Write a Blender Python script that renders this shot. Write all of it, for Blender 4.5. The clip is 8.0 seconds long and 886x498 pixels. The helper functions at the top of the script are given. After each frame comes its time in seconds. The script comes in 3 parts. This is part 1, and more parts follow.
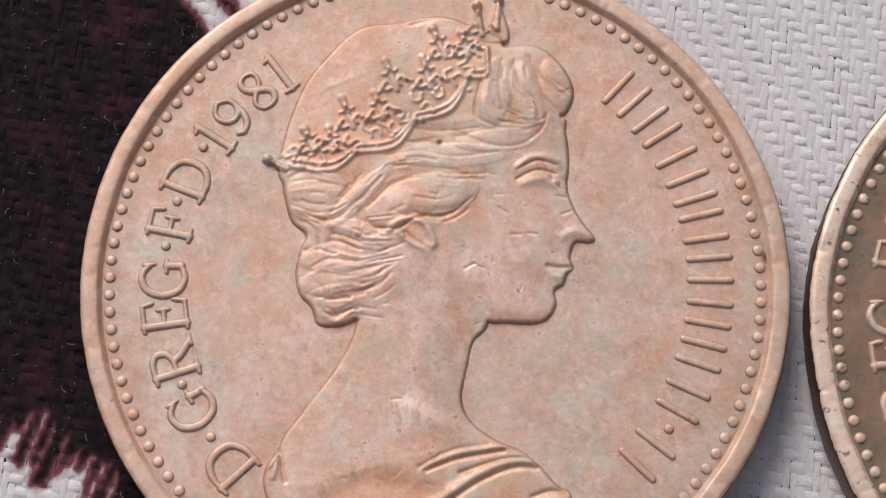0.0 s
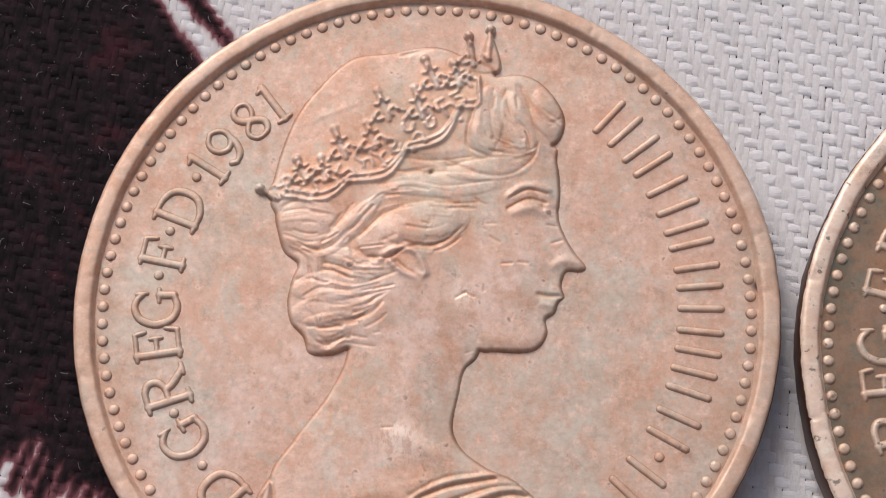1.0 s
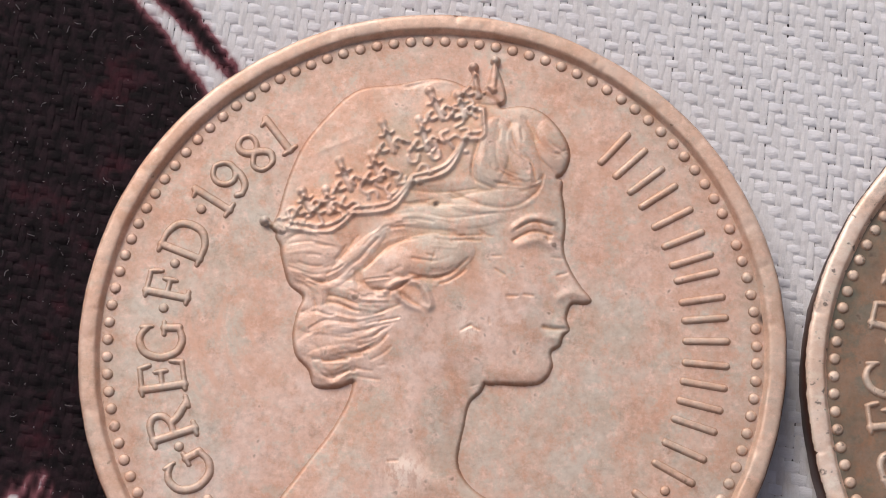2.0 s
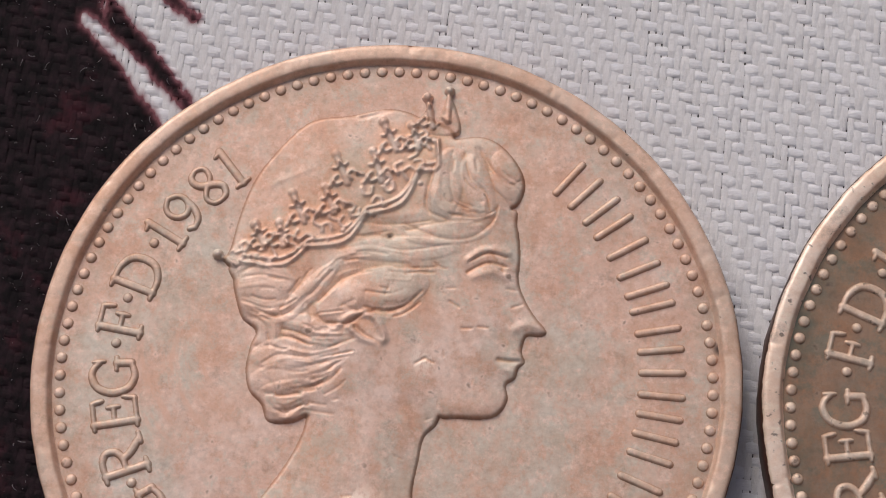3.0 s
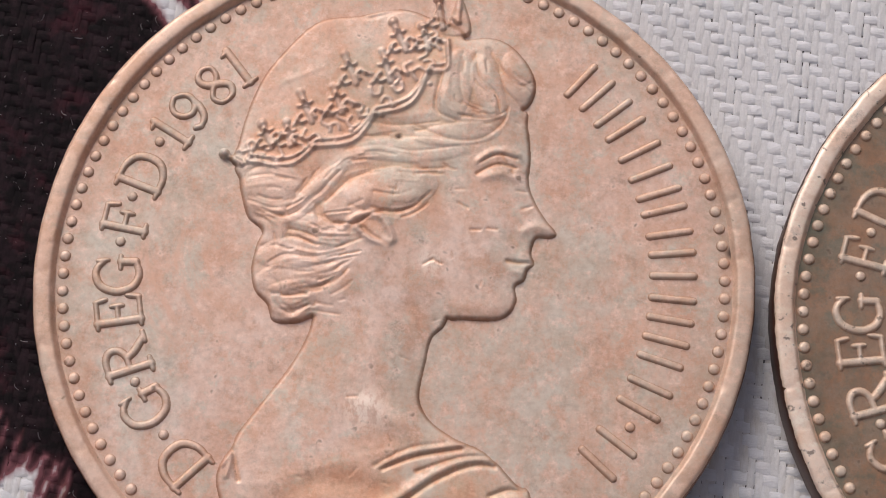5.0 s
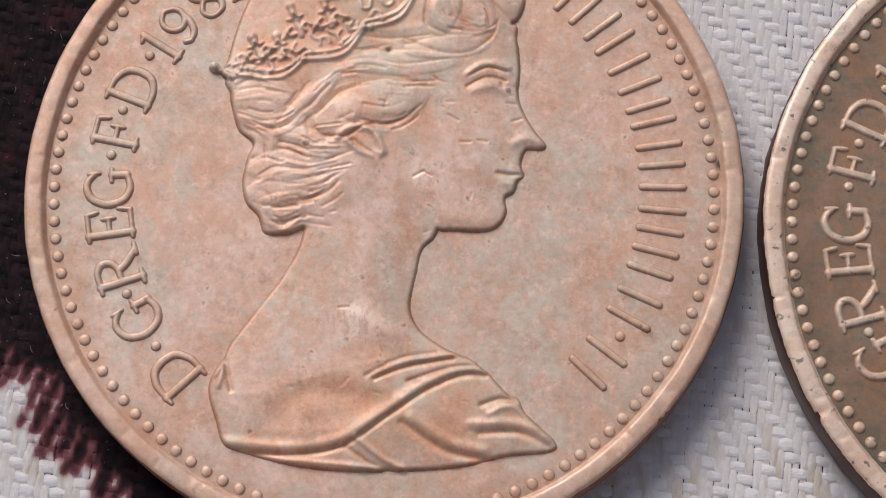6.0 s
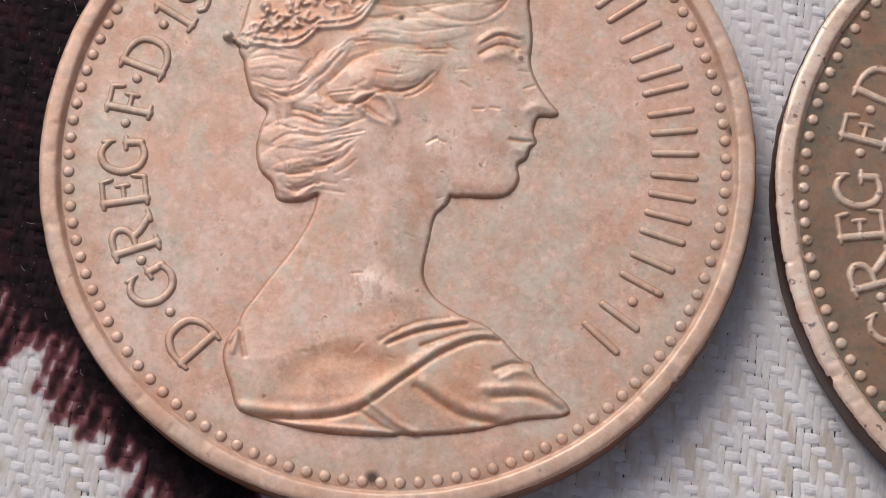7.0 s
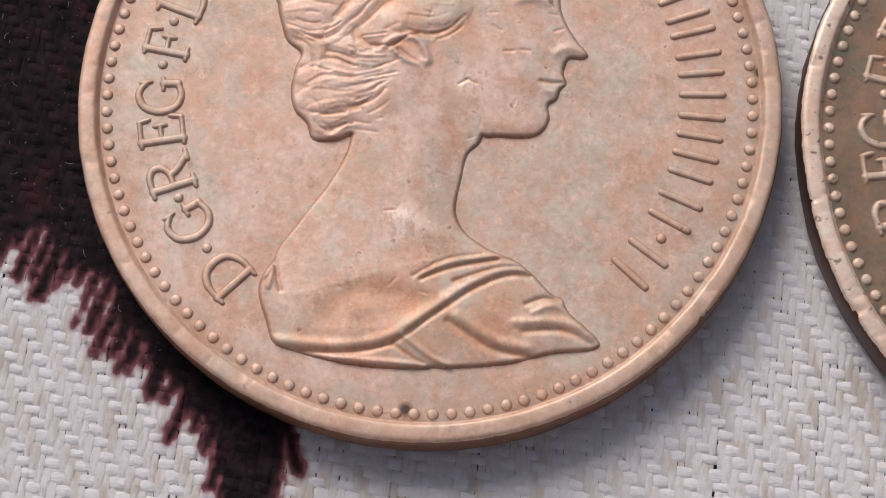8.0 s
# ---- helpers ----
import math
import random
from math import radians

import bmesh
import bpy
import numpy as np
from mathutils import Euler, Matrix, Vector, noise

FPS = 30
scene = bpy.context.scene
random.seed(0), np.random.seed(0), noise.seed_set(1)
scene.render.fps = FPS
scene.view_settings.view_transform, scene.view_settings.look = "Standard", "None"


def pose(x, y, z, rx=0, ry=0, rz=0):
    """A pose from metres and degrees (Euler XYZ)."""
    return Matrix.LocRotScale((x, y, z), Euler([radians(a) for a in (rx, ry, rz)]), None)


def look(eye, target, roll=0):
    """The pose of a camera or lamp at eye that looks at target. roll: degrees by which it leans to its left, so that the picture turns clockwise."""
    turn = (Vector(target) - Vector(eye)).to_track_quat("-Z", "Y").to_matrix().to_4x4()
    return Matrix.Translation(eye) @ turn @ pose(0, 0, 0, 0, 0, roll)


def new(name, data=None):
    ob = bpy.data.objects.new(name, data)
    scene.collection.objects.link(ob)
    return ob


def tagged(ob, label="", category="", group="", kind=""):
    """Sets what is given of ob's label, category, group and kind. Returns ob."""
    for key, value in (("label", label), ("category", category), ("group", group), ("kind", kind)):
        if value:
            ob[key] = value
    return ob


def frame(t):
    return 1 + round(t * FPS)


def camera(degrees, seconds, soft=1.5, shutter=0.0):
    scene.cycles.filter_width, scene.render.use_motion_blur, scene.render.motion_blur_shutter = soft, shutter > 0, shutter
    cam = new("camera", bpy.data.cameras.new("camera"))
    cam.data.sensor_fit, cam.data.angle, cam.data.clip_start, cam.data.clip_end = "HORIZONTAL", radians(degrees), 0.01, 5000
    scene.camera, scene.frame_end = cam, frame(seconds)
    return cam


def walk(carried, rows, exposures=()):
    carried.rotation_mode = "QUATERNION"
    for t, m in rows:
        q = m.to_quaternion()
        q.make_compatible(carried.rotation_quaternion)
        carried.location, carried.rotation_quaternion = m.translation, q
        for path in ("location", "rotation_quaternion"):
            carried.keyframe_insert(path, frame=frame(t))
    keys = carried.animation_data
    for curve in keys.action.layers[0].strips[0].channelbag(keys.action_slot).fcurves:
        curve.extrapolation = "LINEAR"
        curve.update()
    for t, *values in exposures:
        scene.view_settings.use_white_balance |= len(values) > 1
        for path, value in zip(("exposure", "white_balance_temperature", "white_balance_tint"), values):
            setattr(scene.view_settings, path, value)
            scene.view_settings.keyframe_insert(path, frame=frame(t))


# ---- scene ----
cam = camera(24.54, 8.0, soft=1.05)
MM = 0.001
# seconds, place in millimetres, turn in degrees
PATH = [
    (0.0, 2.168, -18.748, 73.623, 15.565, 0.510, 3.725),
    (0.5, 3.091, -19.016, 73.677, 16.085, 1.092, 3.906),
    (1.0, 3.261, -19.083, 73.805, 16.638, 1.073, 3.829),
    (1.2, 3.279, -18.790, 73.754, 16.766, 1.099, 3.846),
    (2.3, 2.827, -17.549, 74.130, 16.654, 0.998, 3.736),
    (2.5, 4.008, -17.145, 74.110, 16.783, 1.113, 3.651),
    (3.0, 4.694, -16.883, 73.839, 16.902, 1.242, 3.440),
    (3.5, 4.452, -16.780, 73.773, 17.151, 1.094, 3.483),
    (4.0, 4.079, -17.264, 73.694, 17.377, 0.923, 3.595),
    (4.1, 4.160, -18.030, 73.347, 17.323, 0.901, 3.662),
    (4.2, 4.384, -18.993, 72.906, 17.209, 0.879, 3.749),
    (5.3, 4.785, -19.337, 72.054, 15.852, 1.265, 3.949),
    (5.5, 5.151, -19.638, 72.028, 15.540, 1.198, 3.857),
    (5.7, 4.819, -20.657, 72.113, 15.361, 1.006, 3.438),
    (5.8, 4.489, -20.878, 71.936, 15.306, 0.876, 3.462),
    (6.0, 4.357, -21.204, 71.847, 15.276, 0.704, 3.608),
    (6.5, 4.524, -21.436, 71.562, 15.382, 0.818, 3.633),
    (6.8, 4.330, -22.007, 71.394, 15.563, 0.945, 3.402),
    (7.0, 4.223, -22.814, 71.699, 15.566, 0.904, 3.580),
    (7.2, 3.149, -24.225, 72.191, 15.604, 0.806, 3.448),
    (7.3, 3.136, -24.796, 72.423, 15.693, 0.836, 3.391),
    (7.5, 3.525, -25.750, 72.479, 15.874, 0.929, 3.614),
    (8.0, 3.597, -25.916, 72.205, 16.002, 1.120, 3.731),
]
walk(cam, [(t, pose(x * MM, y * MM, z * MM, rx, ry, rz)) for t, x, y, z, rx, ry, rz in PATH],
     [(0.0, -0.13), (0.5, -0.09), (1.0, -0.06), (2.5, -0.05), (3.0, -0.30), (3.5, -0.07), (4.0, -0.15), (5.5, -0.20), (6.0, -0.22), (7.0, -0.20), (8.0, -0.18)])

# ---------------------------------------------------------------- light
SUN_ELEVATION, SUN_AZIMUTH = 38.0, -28.0      # degrees; azimuth clockwise from +y
world = bpy.data.worlds.new("sky")
scene.world = world
world.use_nodes = True
wn = world.node_tree
sky = wn.nodes.new("ShaderNodeTexSky")
sky.sky_type = "NISHITA"
sky.sun_disc = False
sky.sun_elevation = radians(SUN_ELEVATION)
sky.sun_rotation = radians(SUN_AZIMUTH)
sky.air_density, sky.dust_density, sky.ozone_density = 1.0, 4.0, 1.0
back = wn.nodes["Background"]
back.inputs["Strength"].default_value = 0.105
wn.links.new(sky.outputs["Color"], back.inputs["Color"])
sun_data = bpy.data.lights.new("sun", "SUN")
sun_data.energy, sun_data.angle, sun_data.color = 2.35, radians(34), (1.0, 0.95, 0.90)
sun = new("sun", sun_data)
e, a = radians(SUN_ELEVATION), radians(SUN_AZIMUTH)
sun.matrix_world = look((math.sin(a) * math.cos(e), math.cos(a) * math.cos(e), math.sin(e)), (0, 0, 0))


FIELD, RIM_TOP, BEADS = 1.56, 1.85, 114      # millimetres; beads round a coin


# ---------------------------------------------------------------- materials
class Nodes:
    """A node material with a few short hands."""

    def __init__(self, name):
        self.mat = bpy.data.materials.new(name)
        self.mat.use_nodes = True
        self.tree = self.mat.node_tree
        self.bsdf = self.tree.nodes["Principled BSDF"]
        self.place = self.node("ShaderNodeNewGeometry").outputs["Position"]

    def node(self, kind):
        return self.tree.nodes.new(kind)

    def link(self, a, b):
        self.tree.links.new(a, b)

    def noise(self, per_mm, detail=4.0, rough=0.6, stretch=None, source=None):
        m = self.node("ShaderNodeMapping")
        k = per_mm * 1000
        m.inputs["Scale"].default_value = [k * s for s in (stretch or (1, 1, 1))]
        self.link(source or self.place, m.inputs["Vector"])
        n = self.node("ShaderNodeTexNoise")
        n.inputs["Scale"].default_value = 1.0
        n.inputs["Detail"].default_value = detail
        n.inputs["Roughness"].default_value = rough
        self.link(m.outputs[0], n.inputs["Vector"])
        return n.outputs["Fac"]

    def ramp(self, fac, stops):
        r = self.node("ShaderNodeValToRGB")
        r.color_ramp.elements[0].position, r.color_ramp.elements[0].color = stops[0][0], (*stops[0][1], 1)
        r.color_ramp.elements[1].position, r.color_ramp.elements[1].color = stops[-1][0], (*stops[-1][1], 1)
        for p, c in stops[1:-1]:
            r.color_ramp.elements.new(p).color = (*c, 1)
        self.link(fac, r.inputs[0])
        return r.outputs[0]

    def mix(self, fac, a, b, blend="MIX"):
        m = self.node("ShaderNodeMix")
        m.data_type, m.blend_type = "RGBA", blend
        for value, socket in ((fac, m.inputs[0]), (a, m.inputs[6]), (b, m.inputs[7])):
            if isinstance(value, bpy.types.NodeSocket):
                self.link(value, socket)
            else:
                socket.default_value = value if isinstance(value, float) else (*value, 1)
        return m.outputs[2]

    def span(self, fac, lo, hi, to_lo=0.0, to_hi=1.0):
        m = self.node("ShaderNodeMapRange")
        for n, v in zip((1, 2, 3, 4), (lo, hi, to_lo, to_hi)):
            m.inputs[n].default_value = v
        self.link(fac, m.inputs[0])
        return m.outputs[0]

    def near(self, x, y, radius):
        """1 at a place given in millimetres, 0 past the radius."""
        d = self.node("ShaderNodeVectorMath")
        d.operation = "DISTANCE"
        self.link(self.place, d.inputs[0])
        d.inputs[1].default_value = (x * MM, y * MM, FIELD * MM)
        return self.span(d.outputs["Value"], radius * MM, 0.35 * radius * MM)

    def bump(self, layers):
        last = None
        for height, strength, mm in layers:
            b = self.node("ShaderNodeBump")
            b.inputs["Strength"].default_value = strength
            b.inputs["Distance"].default_value = mm * MM
            self.link(height, b.inputs["Height"])
            if last:
                self.link(last, b.inputs["Normal"])
            last = b.outputs["Normal"]
        self.link(last, self.bsdf.inputs["Normal"])


def bronze(name, light, warm, green, dark, metal=0.22, rough=0.50, spots=0.70, pit=1.9, scratch=0.06, grain=0.22, rubs=(), verdigris=None):
    """Worn bronze: copper tone with broad warm and greenish toning, mottling, specks of dirt, hair scratches.
    rubs: x, y, radius in millimetres of places rubbed bright; verdigris: middle, radius and colour of a crust along a rim."""
    n = Nodes(name)
    broad, middle, fine = n.noise(0.13, 4, 0.55), n.noise(0.36, 7, 0.70), n.noise(4.5, 3, 0.6)
    shifted = n.noise(0.21, 7, 0.70, stretch=(1.2, 0.8, 1.0))
    mottle, patches = n.noise(1.3, 6, 0.72, stretch=(1.0, 0.75, 1.0)), n.noise(0.75, 5, 0.74)
    c = n.mix(n.span(middle, 0.40, 0.60), light, n.mix(0.75, light, warm))
    c = n.mix(n.span(broad, 0.44, 0.62, 0.0, 0.75), c, warm)
    c = n.mix(n.span(shifted, 0.47, 0.60, 0.0, 0.75), c, green)
    c = n.mix(n.span(mottle, 0.50, 0.62, 0.0, 0.75), c, warm)
    c = n.mix(n.span(patches, 0.53, 0.63, 0.0, 0.7), c, green)
    c = n.mix(n.span(n.noise(1.9, 5, 0.72), 0.52, 0.64, 0.0, 0.6), c, tuple(min(0.95, v * 1.12) for v in light))
    c = n.mix(n.span(fine, 0.45, 0.75, 0.0, grain), c, dark)
    c = n.mix(n.span(n.noise(0.9, 7, 0.78), 0.56, 0.70, 0.0, 0.38), c, dark)
    if verdigris:
        x, y, r, crusted = verdigris
        d = n.node("ShaderNodeVectorMath")
        d.operation = "DISTANCE"
        n.link(n.place, d.inputs[0])
        d.inputs[1].default_value = (x * MM, y * MM, FIELD * MM)
        crust = n.node("ShaderNodeMath")
        crust.operation = "MULTIPLY"
        n.link(n.span(d.outputs["Value"], (r - 1.5) * MM, r * MM), crust.inputs[0])
        n.link(n.span(n.noise(0.5, 5, 0.7), 0.36, 0.58, 0.0, 0.9), crust.inputs[1])
        c = n.mix(crust.outputs[0], c, crusted)
    stain = n.span(n.noise(0.6, 8, 0.78), 0.44, 0.58, 0.0, 0.85)
    c = n.mix(stain, c, n.mix(1.0, c, (0.87, 0.775, 0.715), "MULTIPLY"))
    speck = n.noise(pit, 2, 0.5)
    c = n.mix(n.span(speck, spots, spots + 0.07, 0.0, 0.7), c, dark)
    if rubs:
        # old wiping marks: arcs round the nape
        shift = n.node("ShaderNodeVectorMath")
        shift.operation = "SUBTRACT"
        n.link(n.place, shift.inputs[0])
        shift.inputs[1].default_value = (-4.6 * MM, 0.6 * MM, FIELD * MM)
        size = n.node("ShaderNodeVectorMath")
        size.operation = "LENGTH"
        n.link(shift.outputs[0], size.inputs[0])
        split = n.node("ShaderNodeSeparateXYZ")
        n.link(n.place, split.inputs[0])
        arc = n.node("ShaderNodeCombineXYZ")
        n.link(size.outputs["Value"], arc.inputs[0])
        n.link(split.outputs["Y"], arc.inputs[1])
        arcs = n.noise(1.0, 4, 0.65, stretch=(2.6, 0.5, 1.0), source=arc.outputs[0])
        here = n.near(-7.6, -0.6, 3.0)
        streak = n.node("ShaderNodeMath")
        streak.operation = "MULTIPLY"
        n.link(here, streak.inputs[0])
        n.link(n.span(arcs, 0.47, 0.60, 0.0, 0.75), streak.inputs[1])
        c = n.mix(streak.outputs[0], c, warm)
        for x, y, radius in ((-0.04, -11.75, 0.34), (12.1, 1.67, 0.28)):
            c = n.mix(n.near(x, y, radius), c, (0.10, 0.06, 0.045))
        for x, y, radius in rubs:
            mark = n.node("ShaderNodeMath")
            mark.operation = "MULTIPLY"
            n.link(n.near(x, y, radius), mark.inputs[0])
            n.link(n.span(n.noise(1.9, 5, 0.75, stretch=(1.7, 0.8, 1.0)), 0.46, 0.55, 0.0, 0.75), mark.inputs[1])
            c = n.mix(mark.outputs[0], c, (0.93, 0.77, 0.68))
    # mellow: warm patina of the drapery, plus warm shade painted into furrows
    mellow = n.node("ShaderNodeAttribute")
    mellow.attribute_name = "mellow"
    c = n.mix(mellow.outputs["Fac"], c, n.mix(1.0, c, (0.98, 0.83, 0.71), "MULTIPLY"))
    # tone: darkens the foot of raised walls, painted shade together with patina
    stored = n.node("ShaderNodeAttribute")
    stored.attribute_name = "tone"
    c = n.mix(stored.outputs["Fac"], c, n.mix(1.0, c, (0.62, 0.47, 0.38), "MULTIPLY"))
    n.link(c, n.bsdf.inputs["Base Color"])
    n.bsdf.inputs["Metallic"].default_value = metal
    n.link(n.span(middle, 0.3, 0.7, rough - 0.07, rough + 0.1), n.bsdf.inputs["Roughness"])
    lines = n.noise(1.6, 2, 0.5, stretch=(0.35, 4.0, 1.0))
    n.bump([(middle, 0.25, 0.07), (mottle, 0.25, 0.035), (fine, 0.4, 0.015), (lines, scratch, 0.012)])
    return n.mat


def cotton(name, tone, shade, aged, along):
    """Cotton yarn: twisted fibre, with dark printed ink where the print lies."""
    n = Nodes(name)
    stored = n.node("ShaderNodeAttribute")
    stored.attribute_name = "ink"
    ink = stored.outputs["Fac"]
    fuzz, slub = n.noise(9.0, 3, 0.6, stretch=along), n.noise(0.5, 3, 0.5)
    tint = n.node("ShaderNodeObjectInfo").outputs["Random"]
    c = n.mix(n.span(slub, 0.35, 0.7), tone, shade)
    c = n.mix(n.span(tint, 0.0, 1.0, 0.0, 0.35), c, shade)
    split = n.node("ShaderNodeSeparateXYZ")
    n.link(n.place, split.inputs[0])
    yellowed = n.mix(n.span(split.outputs["Y"], 0.003, -0.009), shade, aged)
    c = n.mix(n.span(n.noise(0.9, 3, 0.6, stretch=(1.5, 0.5, 1.0)), 0.47, 0.66, 0.0, 0.85), c, yellowed)
    c = n.mix(n.span(n.noise(2.4, 4, 0.65), 0.42, 0.7, 0.0, 0.3), c, (0.50, 0.47, 0.48))
    c = n.mix(n.span(fuzz, 0.35, 0.75, 0.0, 0.22), c, (0.48, 0.45, 0.46))
    dark = n.mix(n.span(n.noise(1.7, 3, 0.6), 0.4, 0.7), (0.007, 0.005, 0.0065), (0.028, 0.015, 0.020))
    dark = n.mix(n.span(n.noise(0.33, 5, 0.65), 0.56, 0.68, 0.0, 0.7), dark, (0.060, 0.016, 0.024))
    edge = n.ramp(ink, [(0.0, (0.9, 0.8, 0.82)), (0.5, (0.30, 0.12, 0.14)), (1.0, (0.05, 0.016, 0.022))])
    c = n.mix(n.span(ink, 0.05, 0.5), c, n.mix(1.0, c, edge, "MULTIPLY"))
    c = n.mix(n.span(ink, 0.6, 1.0), c, dark)
    n.link(c, n.bsdf.inputs["Base Color"])
    n.link(n.span(ink, 0.2, 0.8, 0.12, 0.10), n.bsdf.inputs["Specular IOR Level"])
    n.link(n.span(ink, 0.2, 0.8, 0.9, 0.75), n.bsdf.inputs["Roughness"])
    n.bump([(n.noise(2.6, 5, 0.75), 0.7, 0.07), (fuzz, 0.6, 0.03)])
    return n.mat


COPPER = bronze("worn_bronze", (0.81, 0.61, 0.535), (0.72, 0.445, 0.335), (0.645, 0.585, 0.515), (0.23, 0.14, 0.10), rubs=((1.35, 0.6, 0.75), (-0.6, -4.9, 1.15)), verdigris=(0, 0, 12.6, (0.46, 0.30, 0.21)))
COPPER_RIM = bronze("polished_bronze_rim", (0.82, 0.59, 0.49), (0.74, 0.49, 0.37), (0.68, 0.53, 0.44), (0.24, 0.13, 0.08), rough=0.45, grain=0.16, spots=0.74, pit=3.0, scratch=0.25)
COPPER_HIGH = bronze("rubbed_bronze", (0.80, 0.58, 0.49), (0.73, 0.48, 0.36), (0.66, 0.56, 0.48), (0.26, 0.16, 0.11))
# darker copies for steep rim walls: toning with painted shade
COPPER_TONED_SHADE = bronze("toned_shaded_bronze", (0.46, 0.29, 0.22), (0.42, 0.24, 0.16), (0.37, 0.27, 0.21), (0.12, 0.07, 0.05))
BROWN_TONED_SHADE = bronze("toned_shaded_walls", (0.18, 0.12, 0.09), (0.20, 0.12, 0.075), (0.13, 0.115, 0.09), (0.05, 0.03, 0.025))
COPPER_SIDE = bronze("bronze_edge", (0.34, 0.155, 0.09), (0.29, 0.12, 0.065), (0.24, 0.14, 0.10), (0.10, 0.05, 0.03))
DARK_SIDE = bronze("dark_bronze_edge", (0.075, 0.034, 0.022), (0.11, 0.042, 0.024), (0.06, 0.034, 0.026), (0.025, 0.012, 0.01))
BROWN = bronze("dark_toned_bronze", (0.29, 0.205, 0.155), (0.37, 0.205, 0.125), (0.175, 0.175, 0.14), (0.09, 0.065, 0.05), metal=0.18, rough=0.5, verdigris=(26.6, -0.4, 12.3, (0.085, 0.105, 0.08)))
BROWN_HIGH = bronze("rubbed_bronze_letters", (0.80, 0.64, 0.54), (0.70, 0.52, 0.41), (0.58, 0.49, 0.41), (0.13, 0.09, 0.07), spots=0.64, pit=4.0)
BROWN_RIM = bronze("rubbed_bronze_rim", (0.94, 0.76, 0.66), (0.88, 0.67, 0.55), (0.82, 0.67, 0.58), (0.05, 0.03, 0.025), spots=0.63, pit=3.4, grain=0.08, rough=0.42)
WEFT = cotton("white_weft_yarn", (0.80, 0.79, 0.835), (0.75, 0.74, 0.785), (0.78, 0.77, 0.81), (0.3, 2.5, 1.0))
WARP = cotton("cream_warp_yarn", (0.77, 0.755, 0.785), (0.72, 0.70, 0.725), (0.55, 0.475, 0.415), (2.5, 0.3, 1.0))
# dark colour that paints the shade in gaps between yarns
GAP_SHADE = cotton("painted_gap_shade", (0.10, 0.09, 0.10), (0.07, 0.06, 0.07), (0.08, 0.07, 0.07), (1.0, 1.0, 1.0))


# ---------------------------------------------------------------- building helpers
def part(name, mesh, material, parent, label=""):
    """Links a mesh (built in millimetres) as one part under a thing."""
    ob = new(name, mesh)
    if not mesh.materials:
        mesh.materials.append(material)
    ob.parent = parent
    if label:
        ob["label"] = label
    return ob


def mesh_of(name, verts, faces, smooth=True):
    me = bpy.data.meshes.new(name)
    me.from_pydata((np.asarray(verts, float) * MM).tolist(), [], [list(map(int, f)) for f in faces])
    me.polygons.foreach_set("use_smooth", [smooth] * len(me.polygons))
    me.update()
    return me


def lathe(name, profile, wobble, segments=288, dent=None):
    """A ring or disc turned about z from (radius, height) points; wobble(angle) shifts the radius."""
    verts, faces, n = [], [], len(profile)
    for s in range(segments):
        a = math.tau * s / segments
        for r, z in profile:
            rr = r + wobble(a, z) * (r > 11)
            verts.append((rr * math.cos(a), rr * math.sin(a), z - (dent(a, r) if dent else 0)))
    for s in range(segments):
        b = (s + 1) % segments
        for k in range(n - 1):
            faces.append((s * n + k, b * n + k, b * n + k + 1, s * n + k + 1))
    return mesh_of(name, verts, faces)


def spline(points, closed=False, steps=6):
    """A smooth line through a few handles."""
    p = np.array(points, float)
    n = len(p)
    out = []
    for i in range(n if closed else n - 1):
        if closed:
            a, b, c, d = p[(i - 1) % n], p[i], p[(i + 1) % n], p[(i + 2) % n]
        else:
            a, b, c, d = p[max(i - 1, 0)], p[i], p[i + 1], p[min(i + 2, n - 1)]
        for u in np.arange(steps) / steps:
            out.append(0.5 * (2 * b + (c - a) * u + (2 * a - 5 * b + 4 * c - d) * u**2 + (3 * b - a - 3 * c + d) * u**3))
    if not closed:
        out.append(p[-1])
    return np.array(out)


def away(xy, line, closed=False):
    """Distance of every place in xy from a line; inside a closed one it is positive, outside negative."""
    a = np.asarray(line)
    b = np.roll(a, -1, 0) if closed else a[1:]
    a = a if closed else a[:-1]
    best, inside = np.full(len(xy), 1e9), np.zeros(len(xy), bool)
    for p, q in zip(a, b):
        e, w = q - p, xy - p
        u = np.clip((w @ e) / max(e @ e, 1e-12), 0, 1)
        best = np.minimum(best, ((w - u[:, None] * e) ** 2).sum(1))
        cross = (p[1] > xy[:, 1]) != (q[1] > xy[:, 1])
        if abs(q[1] - p[1]) > 1e-12:
            inside ^= cross & (xy[:, 0] < (q[0] - p[0]) * (xy[:, 1] - p[1]) / (q[1] - p[1]) + p[0])
    best = np.sqrt(best)
    return np.where(inside, best, -best) if closed else best


def step(x):
    x = np.clip(x, 0, 1)
    return x * x * (3 - 2 * x)


# ---------------------------------------------------------------- the cloth
WEFT_PITCH, WARP_PITCH, CLOTH_TURN = 0.465, 0.272, radians(-3.0)
CLOTH_TOP = -0.10


def waves(x, y, seed):
    """Smooth lattice noise on arrays, -1 to 1."""
    def corner(i, j):
        v = np.sin(i * 127.1 + j * 311.7 + seed * 74.7) * 43758.5453
        return 2 * (v - np.floor(v)) - 1
    i, j = np.floor(x), np.floor(y)
    u, v = step(x - i), step(y - j)
    return (corner(i, j) * (1 - u) + corner(i + 1, j) * u) * (1 - v) + (corner(i, j + 1) * (1 - u) + corner(i + 1, j + 1) * u) * v


